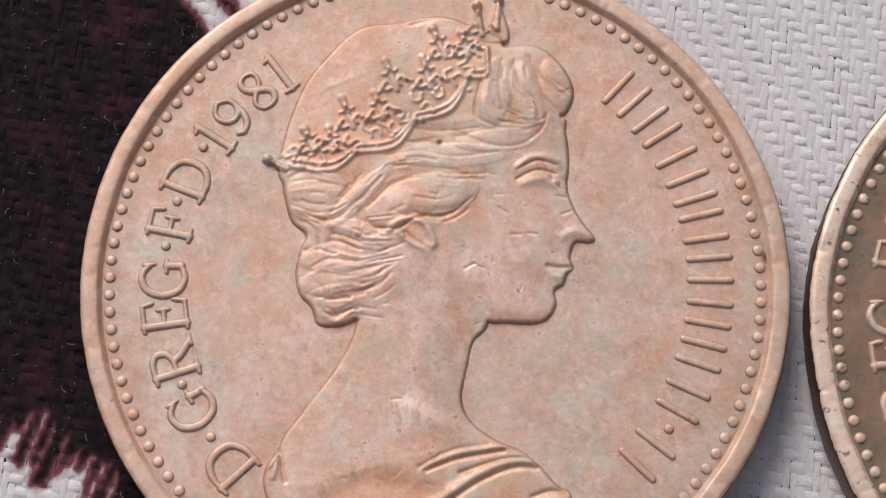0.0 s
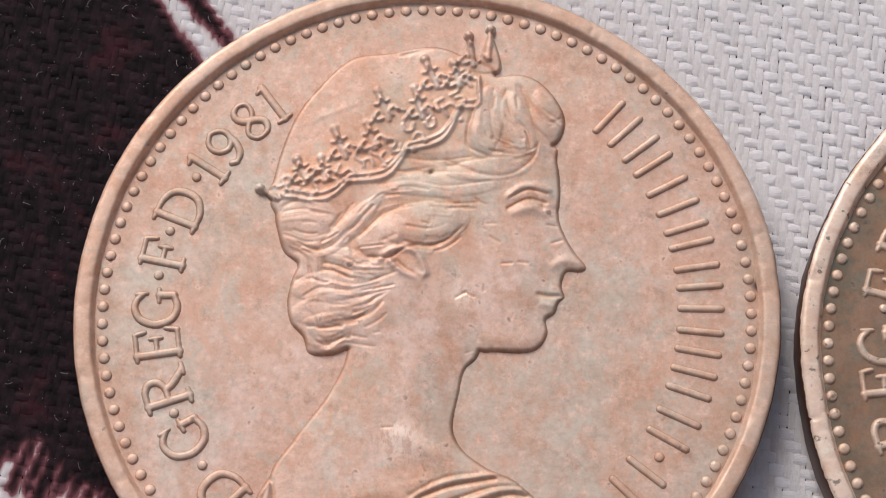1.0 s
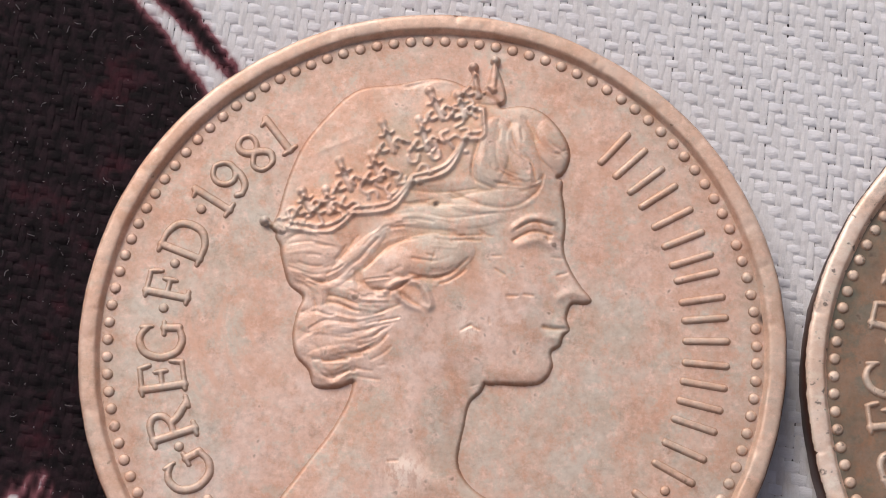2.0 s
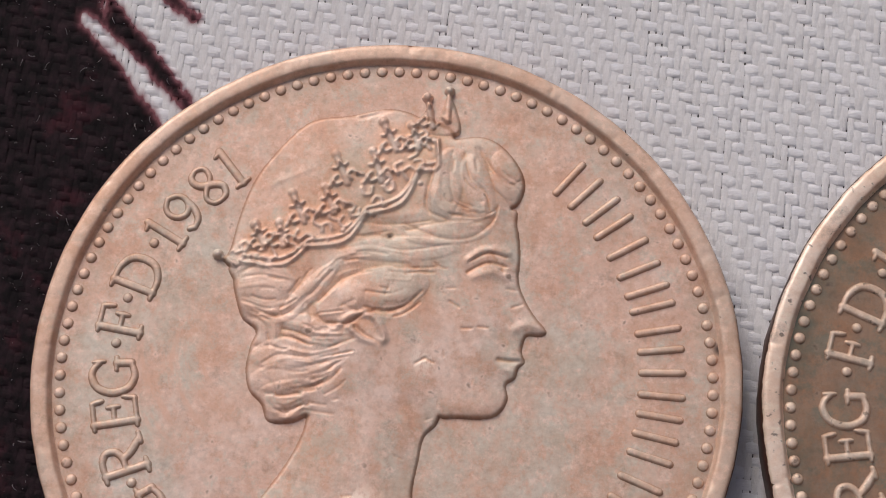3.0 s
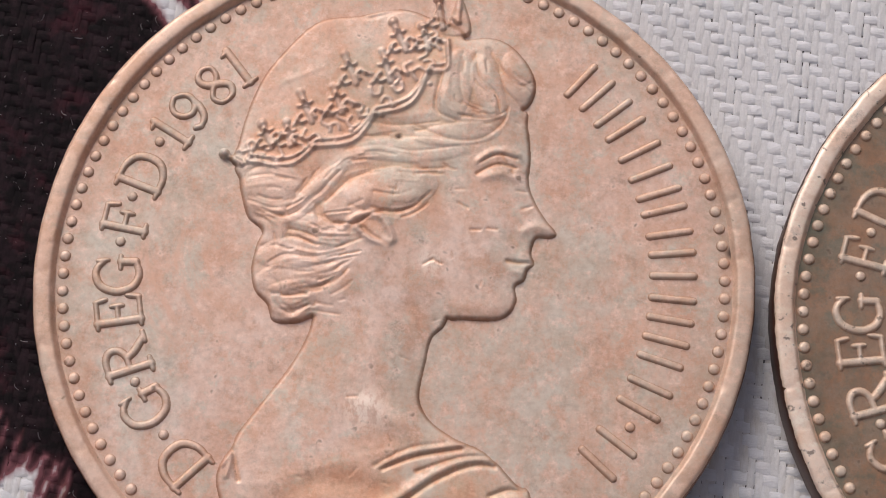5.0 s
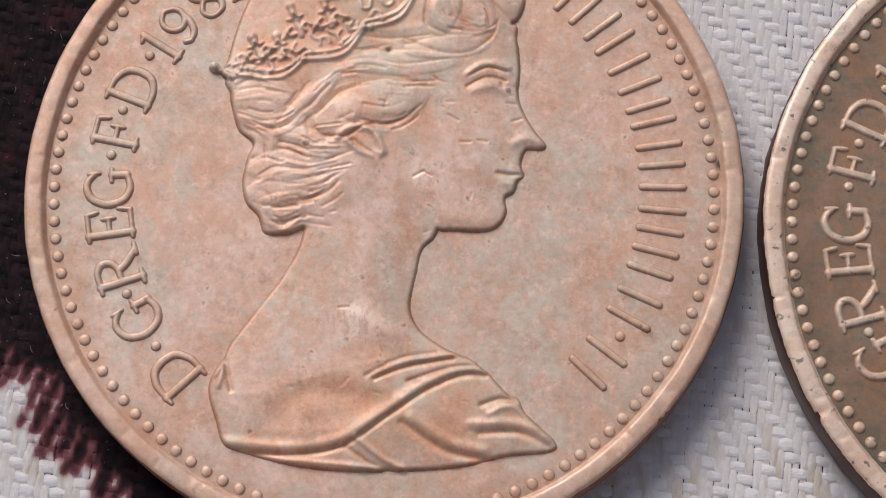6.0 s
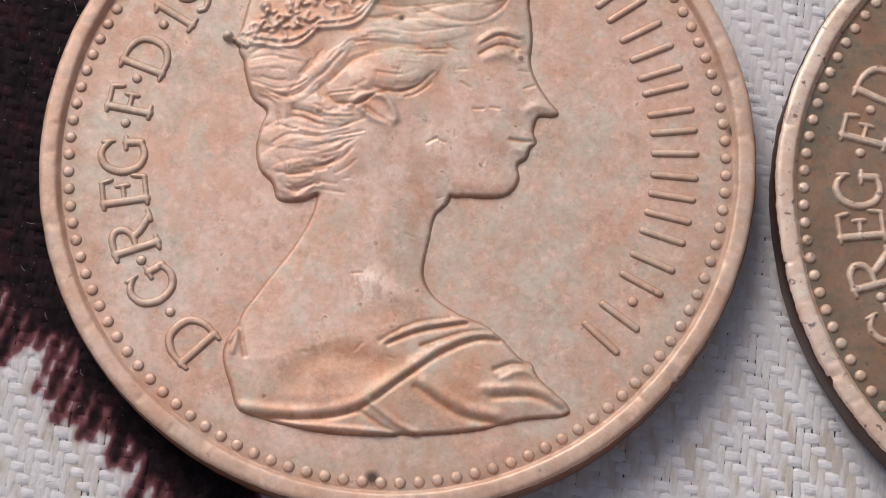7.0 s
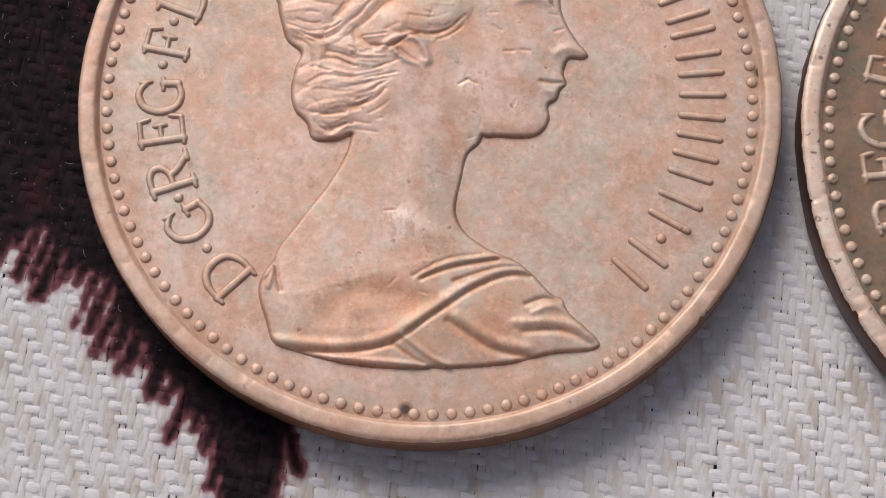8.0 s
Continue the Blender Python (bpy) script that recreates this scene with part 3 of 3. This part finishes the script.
    lock([(-5.36, 2.16), (-4.51, 1.95), (-3.70, 2.24), (-3.12, 2.92)], 0.14, 0.050)
    lock([(-5.04, 2.05), (-4.08, 1.80), (-3.25, 2.44), (-2.29, 3.61)], 0.09, -0.100)
    lock([(-5.22, 1.74), (-4.68, 1.51), (-4.42, 0.93)], 0.10, -0.050)
    lock([(-4.87, 1.76), (-4.25, 1.36), (-4.26, 0.69)], 0.13, 0.050)
    lock([(-5.20, 0.30), (-4.72, 0.70), (-4.15, 0.56)], 0.10, -0.050)
    lock([(-4.56, 0.04), (-3.96, 0.36), (-2.93, 0.33), (-1.87, 0.63)], 0.09, -0.080)
    lock([(-4.53, -0.25), (-3.84, 0.16), (-2.81, 0.15), (-1.78, 0.43)], 0.14, 0.050)
    lock([(-4.15, 1.37), (-3.41, 1.23), (-2.77, 0.97), (-2.10, 0.92)], 0.10, -0.050)
    lock([(-4.11, 1.62), (-3.22, 1.46), (-2.66, 1.19), (-1.95, 1.22)], 0.14, 0.060)
    lock([(-3.89, 0.79), (-3.16, 0.61), (-2.49, 0.60), (-1.89, 0.84)], 0.09, -0.050)
    lock([(-3.93, -0.05), (-3.10, -0.05), (-2.26, 0.20)], 0.09, -0.060)
    lock([(-2.97, -0.51), (-2.46, -0.36), (-2.03, -0.04)], 0.08, -0.070)
    lock([(-3.09, -0.26), (-2.48, -0.13), (-1.97, 0.21)], 0.12, 0.050)
    lock([(-3.69, -1.00), (-2.64, -0.78), (-2.01, -0.42), (-1.70, -0.03)], 0.11, -0.100)
    lock([(-3.77, -0.71), (-2.74, -0.54), (-2.06, -0.21)], 0.15, 0.060)
    lock([(-4.51, -0.54), (-4.16, -0.73), (-4.01, -1.05)], 0.08, -0.050)
    lock([(-3.87, -1.29), (-3.05, -1.30)], 0.07, -0.060)
    lock([(-4.01, -1.09), (-3.03, -1.05)], 0.10, 0.050)
    lock([(-4.41, -1.67), (-3.57, -1.98), (-3.07, -1.62), (-2.80, -1.61)], 0.10, 0.070)
    lock([(-4.27, -1.46), (-3.69, -1.70), (-3.10, -1.46)], 0.08, -0.050)
    lock([(-2.30, 1.63), (-1.57, 1.66), (-1.17, 1.94), (-0.60, 2.20)], 0.13, -0.120)
    lock([(-2.53, 1.98), (-1.81, 2.12), (-0.99, 2.48)], 0.18, 0.070)
    lock([(-1.03, 2.31), (-0.14, 2.16), (0.51, 2.45), (1.07, 3.02)], 0.10, -0.110)
    lock([(-1.22, 2.69), (-0.16, 2.59), (0.55, 2.88), (0.88, 3.44)], 0.24, 0.070)
    lock([(-1.86, 2.29), (-1.37, 2.53)], 0.06, -0.060)
    lock([(-2.97, 2.32), (-2.79, 1.82), (-2.26, 1.42)], 0.10, -0.070)
    lock([(-3.14, 1.84), (-2.88, 1.34), (-1.96, 1.35)], 0.13, 0.050)
    lock([(-1.40, 5.59), (-0.12, 5.57), (1.19, 5.77)], 0.07, -0.060)
    lock([(-1.63, 5.85), (-0.35, 5.87), (0.92, 6.07)], 0.12, 0.050)
    lock([(-2.18, 4.45), (-0.92, 4.73), (0.36, 4.57), (2.04, 4.88)], 0.09, -0.060)
    lock([(-2.15, 4.10), (-0.90, 4.33), (0.59, 4.15), (1.85, 4.38)], 0.20, 0.050)
    lock([(0.30, 5.59), (1.60, 5.12), (2.71, 5.18), (3.53, 5.89), (3.68, 6.48)], 0.09, -0.090)
    lock([(0.21, 5.32), (1.51, 4.85), (2.80, 4.85)], 0.16, 0.040)
    lock([(1.28, 8.26), (1.07, 7.22), (1.04, 6.25), (1.78, 5.84)], 0.10, -0.090)
    lock([(1.58, 8.37), (1.42, 7.24), (1.45, 6.45), (2.20, 6.09)], 0.15, 0.070)
    lock([(1.88, 8.52), (1.84, 7.49), (2.09, 6.66), (3.05, 6.31)], 0.09, -0.060)
    lock([(2.35, 8.50), (2.61, 7.53), (3.19, 6.99), (3.43, 6.22)], 0.10, -0.090)
    lock([(2.65, 8.67), (2.82, 7.77), (3.48, 7.19), (3.89, 6.76)], 0.16, 0.070)
    lock([(2.96, 8.62), (3.46, 7.80), (4.04, 7.31), (4.55, 7.51)], 0.10, -0.090)
    lock([(3.34, 8.71), (3.88, 8.12), (4.46, 7.74)], 0.16, 0.060)
    lock([(1.99, 5.99), (3.06, 6.00), (3.68, 6.39)], 0.07, -0.060)
    lock([(2.64, 5.66), (3.53, 6.02)], 0.06, -0.050)
    lock([(4.04, 7.37), (4.34, 7.23), (4.52, 7.01)], 0.07, -0.070)
    lock([(2.84, 8.75), (3.01, 8.39)], 0.10, -0.080)
    lock([(-2.23, 5.15), (-1.37, 5.08), (-0.32, 5.29)], 0.08, -0.050)
    lock([(-2.93, 3.14), (-2.15, 4.05), (-1.32, 4.31)], 0.16, 0.060)
    lock([(-2.58, 2.62), (-1.85, 3.37), (-0.86, 3.68)], 0.09, -0.050)
    lock([(-0.23, 3.71), (0.40, 3.70), (0.99, 3.77)], 0.06, -0.050)
    # fine strands that follow the locks
    paths = np.concatenate([np.c_[q[:-1], np.diff(q, axis=0)] for q in flow])
    hair = [away(paths[:, :2], shape, True) for shape in (back, front)]
    starts = paths[np.maximum(*hair) > 0.1]
    for _ in range(130):
        q = starts[rng.randrange(len(starts)), :2] + (rng.uniform(-0.3, 0.3), rng.uniform(-0.3, 0.3))
        strand = [q]
        for _ in range(rng.randint(2, 5)):
            n = np.argmin(((paths[:, :2] - q) ** 2).sum(1))
            v = paths[n, 2:] / np.hypot(*paths[n, 2:])
            q = q + 0.22 * v
            strand.append(q)
        ridge(strand, 0.045, rng.choice((-0.034, -0.022, 0.012)))
    # cap creases
    ridge([(-4.9, 6.8), (-4.2, 7.2), (-3.3, 7.6)], 0.10, 0.010)
    ridge([(-2.0, 9.8), (-1.6, 9.75), (-0.6, 10.1)], 0.08, -0.04)
    # tiara: a scrolled band with posts and round heads
    base = [(-5.7, 3.8), (-4.5, 4.05), (-3.3, 4.5), (-2.2, 5.2), (-1.2, 5.9), (-0.2, 6.8), (0.7, 7.7), (1.3, 8.8)]
    for a, b in ((0, 2), (2, 4), (4, 6), (6, 7)):
        p, q = np.array(base[a]), np.array(base[b])
        m = (p + q) / 2 + np.array((0.35, -0.40))
        ridge([p, m, q], 0.085, 0.085)
        ridge([p + (0.05, 0.25), m + (-0.05, 0.27), q + (0.0, 0.2)], 0.06, 0.07)
    for k in range(13):
        u = k / 12
        c = spline(base)[int(u * 41)]
        for turn in (0.25, 0.75):
            o = c + np.array((-0.62, 0.62)) * turn + np.array((rng.uniform(-0.12, 0.12), rng.uniform(-0.12, 0.12)))
            r, w = rng.uniform(0.18, 0.27), rng.uniform(0, 6.28)
            ridge([o + r * np.array((math.cos(w + v), math.sin(w + v))) for v in (0, 1.3, 2.6, 3.9)], 0.06, 0.06)
    for x, y in ((-0.95, 5.95), (0.75, 7.2), (-2.55, 4.75), (-0.55, 6.3), (-2.0, 5.2)):
        ball(x, y, 0.13, 0.22)
    heads = [(-6.6, 4.1), (-5.3, 5.3), (-4.4, 5.4), (-4.0, 6.6), (-2.8, 6.9), (-2.5, 8.2), (-1.1, 8.4), (-0.8, 9.6), (0.3, 9.5), (0.8, 10.7), (1.62, 11.0)]
    feet = [(-5.9, 3.7), (-4.9, 4.5), (-4.2, 4.5), (-3.4, 5.3), (-2.4, 5.9), (-1.9, 6.9), (-0.7, 7.2), (-0.2, 8.4), (0.6, 8.6), (1.1, 9.3), (1.6, 9.4)]
    spire = spline([(0.5, 9.4), (0.95, 10.5), (1.2, 9.7), (1.6, 10.9), (2.15, 9.4), (1.3, 9.1)], True)
    d = away(xy, spire, True)
    outer = np.maximum(outer, d)
    high = np.maximum(high, np.where(d > -0.02, 0.17 * step((d + 0.02) / 0.14), 0))
    for k, ((hx, hy), (fx, fy)) in enumerate(zip(heads, feet)):
        h, f = np.array((hx, hy)), np.array((fx, fy))
        v = (f - h) * min(1.0, 1.25 / np.hypot(*(f - h)))
        side = np.array((-v[1], v[0])) / np.hypot(*v)
        d = away(xy, np.array([h, h + v]))
        outer = np.maximum(outer, 0.10 - d)
        high = np.maximum(high, np.where(d < 0.12, high * 0.5 + 0.11 + 0.07 * np.sqrt(np.clip(1 - (d / 0.12) ** 2, 0, 1)), 0))
        if 0 < k < 10:
            for w in (-1, 1):
                ridge([h + 0.28 * v, h + 0.42 * v + w * 0.13 * side, h + 0.40 * v + w * 0.26 * side], 0.055, 0.09)
                c = h + 0.80 * v + w * 0.30 * side
                ridge([c + 0.17 * np.array((math.cos(q * w), math.sin(q * w))) for q in (0.5, 1.8, 3.1, 4.4)], 0.06, 0.10)
                ridge([c + w * 0.18 * side, c + w * 0.36 * side + 0.10 * v], 0.07, 0.08)
        ball(hx, hy, 0.17, 0.20)
    # soft forms of the head
    ridge([(2.7, 4.3), (3.3, 4.75), (4.15, 4.65)], 0.13, 0.06)
    ridge([(2.7, 3.85), (3.4, 4.25), (4.1, 4.15)], 0.06, -0.06)
    ridge([(2.75, 4.25), (3.4, 4.62), (4.1, 4.5)], 0.05, -0.05)
    ridge([(3.95, 4.02), (4.0, 3.95)], 0.08, -0.05)
    ridge([(3.0, 3.7), (3.6, 3.9), (4.1, 3.75)], 0.16, 0.05)
    ridge([(4.55, 1.75), (4.9, 1.95), (5.4, 1.9)], 0.18, 0.05)
    ridge([(4.0, 0.62), (4.4, 0.58), (4.9, 0.62)], 0.08, -0.07)
    ridge([(4.2, 0.25), (4.5, 0.2), (4.7, 0.3)], 0.14, 0.04)
    ridge([(4.1, 1.5), (4.35, 1.1)], 0.2, -0.03)
    ridge([(2.2, -1.2), (3.2, -1.25), (3.8, -1.1)], 0.35, 0.03)
    ridge([(0.8, -1.4), (1.2, -2.2), (1.1, -3.5)], 0.5, -0.05)
    ridge([(-1.9, 1.6), (-1.3, 2.0), (-0.6, 1.9), (-0.2, 1.1), (-0.9, 1.1), (-1.5, 1.5)], 0.13, 0.10)
    ridge([(-1.3, 1.5), (-0.9, 1.2), (-0.4, 1.0)], 0.10, -0.10)
    # folds of the drapery
    ridge([(-4.8, -9.75), (-2.8, -9.8), (-0.9, -9.4), (0.7, -8.2), (2.0, -7.2), (3.2, -6.65), (4.0, -6.65)], 0.2, 0.08)
    ridge([(-4.8, -10.0), (-2.8, -10.05), (-0.9, -9.65), (0.7, -8.45), (2.0, -7.45), (3.2, -6.87), (4.0, -6.85)], 0.10, -0.10)
    ridge([(0.1, -7.2), (1.2, -6.7), (2.8, -6.3)], 0.08, -0.08)
    ridge([(0.2, -7.0), (1.2, -6.5), (2.8, -6.15)], 0.13, 0.06)
    ridge([(1.3, -7.2), (2.7, -6.65), (3.7, -6.5)], 0.08, -0.08)
    ridge([(-0.2, -7.1), (1.0, -6.4), (2.2, -6.15)], 0.08, -0.04)
    ridge([(1.2, -8.7), (2.0, -9.2), (2.8, -9.6), (4.1, -9.8)], 0.14, -0.09)
    ridge([(1.5, -8.5), (2.9, -9.3), (4.1, -9.5)], 0.2, 0.07)
    ridge([(3.9, -8.9), (5.3, -8.8), (6.3, -9.2)], 0.12, -0.07)
    ridge([(3.6, -8.6), (5.3, -8.5), (6.3, -8.95)], 0.16, 0.07)
    ridge([(3.9, -7.9), (4.5, -7.65), (5.1, -7.65)], 0.09, -0.08)
    ridge([(4.2, -8.2), (5.0, -7.9), (5.9, -8.6)], 0.12, 0.05)
    ridge([(-0.4, -9.3), (0.6, -10.0), (1.3, -10.3)], 0.10, 0.08)
    ridge([(-0.8, -9.6), (0.2, -10.2), (0.9, -10.4)], 0.09, -0.06)
    ridge([(-2.7, -10.25), (-0.6, -10.3), (0.5, -10.35)], 0.10, 0.06)
    ridge([(-5.6, -8.0), (-4.0, -7.95), (-1.2, -6.95), (2.3, -6.05)], 0.12, 0.006)
    ridge([(-3.1, -9.2), (-2.9, -8.3), (-2.0, -7.8), (0.0, -7.9)], 0.45, -0.05)
    ridge([(-3.2, -9.3), (-1.5, -9.3), (0.2, -8.6)], 0.35, 0.05)
    ridge([(-5.5, -7.4), (-5.2, -7.0), (-5.35, -7.8)], 0.1, 0.07)
    ridge([(-5.2, -6.9), (-4.9, -7.9)], 0.08, -0.08)
    ridge([(-0.6, -5.0), (-0.1, -5.3), (0.6, -5.6)], 0.4, 0.05)
    # nicks from handling
    for _ in range(34):
        x, y, a, l = rng.uniform(-3, 5), rng.uniform(-9, 6), rng.uniform(0, 3.14), rng.uniform(0.1, 0.4)
        ridge([(x, y), (x + l * math.cos(a), y + l * math.sin(a))], 0.04, -0.025)
    for x, y in ((1.0, 0.3), (1.3, 0.5), (2.1, 2.7), (3.2, 1.8), (4.2, 3.3), (4.4, 2.6), (2.6, 1.7)):
        ridge([(x, y), (x + 0.35, y + rng.uniform(-0.2, 0.25))], 0.045, -0.035)
    high = np.clip(high, 0.015, 0.42)
    keep = outer > -gap * 2.5
    z = FIELD - 0.05 + (high + 0.05) * step((outer + 0.07) / 0.14)
    ny, nx = gx.shape
    q = np.arange(nx * ny).reshape(ny, nx)
    faces = np.stack([q[:-1, :-1], q[:-1, 1:], q[1:, 1:], q[1:, :-1]], -1).reshape(-1, 4)
    faces = faces[keep[faces].all(1)]
    used = np.unique(faces)
    index = np.zeros(nx * ny, int)
    index[used] = np.arange(len(used))
    me = mesh_of("bust_relief", np.c_[xy, z][used], index[faces])
    # bust outline darkened: shade painted along its low wall, with toning
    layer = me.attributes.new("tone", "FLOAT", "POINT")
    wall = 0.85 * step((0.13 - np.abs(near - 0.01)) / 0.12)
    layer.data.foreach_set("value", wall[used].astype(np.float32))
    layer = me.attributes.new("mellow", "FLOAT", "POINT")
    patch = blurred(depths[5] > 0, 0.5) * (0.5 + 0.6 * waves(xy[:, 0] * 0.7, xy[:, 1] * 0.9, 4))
    # furrows coloured warmer by curvature: warm shade painted in over the patina
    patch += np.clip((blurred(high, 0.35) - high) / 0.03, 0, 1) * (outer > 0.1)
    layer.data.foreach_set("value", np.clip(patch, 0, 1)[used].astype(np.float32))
    return me


def worn(seed, size):
    def wobble(a, z):
        c, s = math.cos(a), math.sin(a)
        return size * (noise.noise((c * 2.2, s * 2.2, seed)) + 0.35 * noise.noise((c * 14, s * 14, seed + z)) + 0.2 * noise.noise((c * 45, s * 45, seed - z)))
    return wobble


LEGEND = [("D", -133.2, 10.15), ("G", -146.9, 10.1), ("R", -158.0, 10.05), ("E", -168.0, 10.03), ("G", -175.8, 10.03), ("F", 172.0, 10.02), ("D", 161.5, 10.0),
          ("1", 150.8, 9.9), ("9", 144.7, 9.9), ("8", 136.8, 9.9), ("1", 130.4, 9.9)]
BARS = [(48.5, 2.4), (38.8, 2.2), (30.9, 0), (23.3, 2.4), (14.5, 2.6), (5.2, 2.4), (-4.4, 2.2), (-13.3, 2.2), (-23.9, 2.6), (-34.7, 0), (-40.6, 0)]
first = coin(0, 0, "worn copper-coloured bronze coin with raised draped bust, lying on cloth", COPPER, COPPER_SIDE, COPPER_RIM, COPPER_HIGH, COPPER_HIGH, COPPER_TONED_SHADE, LEGEND,
             [153.9, 167.0, 177.0, -152.7, -140.1, -30.6], BARS, worn(3.0, 0.05), nicked(4, 60, 0.05))
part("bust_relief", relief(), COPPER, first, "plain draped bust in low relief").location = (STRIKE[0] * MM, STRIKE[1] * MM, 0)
second = coin(26.60, -0.40, "darker brown bronze coin with pale rubbed rim and letters", BROWN, DARK_SIDE, BROWN_RIM, BROWN_HIGH, BROWN_HIGH, BROWN_TONED_SHADE,
              [(c, a - 4.3 if a > 0 else a - 3.6, r) for c, a, r in LEGEND], [149.6, 162.9, 172.6, -156.3, -144.0], [], worn(9.0, 0.10), nicked(9, 90, 0.05))

build_cloth()


# ---------------------------------------------------------------- lint on the cloth, added walls that block low sky light
def lint(count):
    """Short loose fibres that stand off the yarns."""
    rng = random.Random(21)
    verts, faces = [], []
    for _ in range(count):
        x, y = rng.uniform(-19, -9), rng.uniform(-16, 18)
        if ink_at(np.array([(x, y)]))[0] < 0.9 and rng.random() < 0.93:
            continue
        w, bend, length, r = rng.uniform(0, math.tau), rng.uniform(-1.8, 1.8), rng.choice((0.03, 0.04, 0.05, 0.06, 0.08, 0.12, 0.3)), rng.uniform(0.006, 0.012)
        start, z = len(verts), CLOTH_TOP + 0.14
        for k in range(7):
            u = k / 6
            d = Vector((math.cos(w + bend * u), math.sin(w + bend * u), 0))
            x, y = x + d.x * length / 6, y + d.y * length / 6
            p, side = Vector((x, y, z + 0.05 * math.sin(u * 3.1))), Vector((-d.y, d.x, 0)) * r
            verts += [p + side, p - side, p + Vector((0, 0, r * 1.6))]
        for k in range(6):
            a = start + 3 * k
            faces += [(a, a + 3, a + 5, a + 2), (a + 2, a + 5, a + 4, a + 1), (a + 1, a + 4, a + 3, a)]
    return mesh_of("lint", verts, faces)


fibre = Nodes("pale_fibre")
fibre.link(fibre.mix(fibre.span(fibre.noise(0.6), 0.3, 0.7), (0.55, 0.5, 0.52), (0.16, 0.13, 0.15)), fibre.bsdf.inputs["Base Color"])
fibre.bsdf.inputs["Roughness"].default_value = 0.7
strands = new("lint", lint(700))
strands.data.materials.append(fibre.mat)
tagged(strands, "short pale loose fibres lying on the woven cloth", "lint", kind="stuff")

plaster = Nodes("grey_plaster")
plaster.link(plaster.mix(plaster.span(plaster.noise(0.004), 0.3, 0.7), (0.16, 0.145, 0.13), (0.22, 0.20, 0.18)), plaster.bsdf.inputs["Base Color"])
plaster.bsdf.inputs["Roughness"].default_value = 0.9


def sky_blocker(name, x, y, wide, deep, high):
    bm = bmesh.new()
    for v in bmesh.ops.create_cube(bm, size=1.0)["verts"]:
        v.co = Vector((x + v.co.x * wide, y + v.co.y * deep, (v.co.z + 0.5) * high - 0.02))
    bmesh.ops.bevel(bm, geom=list(bm.edges), offset=0.01, segments=2, affect="EDGES")
    me = bpy.data.meshes.new(name)
    bm.to_mesh(me)
    bm.free()
    me.materials.append(plaster.mat)
    tagged(new(name, me), "added grey plaster wall, unseen, that blocks low sky light", "wall", kind="structure")


# unseen walls, added to darken the horizon and deepen the relief's contrast
sky_blocker("sky_blocker_north", 0, 0.95, 2.0, 0.1, 0.45)
sky_blocker("sky_blocker_south", 0, -0.95, 2.0, 0.1, 1.3)
sky_blocker("sky_blocker_east", 0.95, 0, 0.1, 1.8, 1.3)
sky_blocker("sky_blocker_west", -0.95, 0, 0.1, 1.8, 0.6)
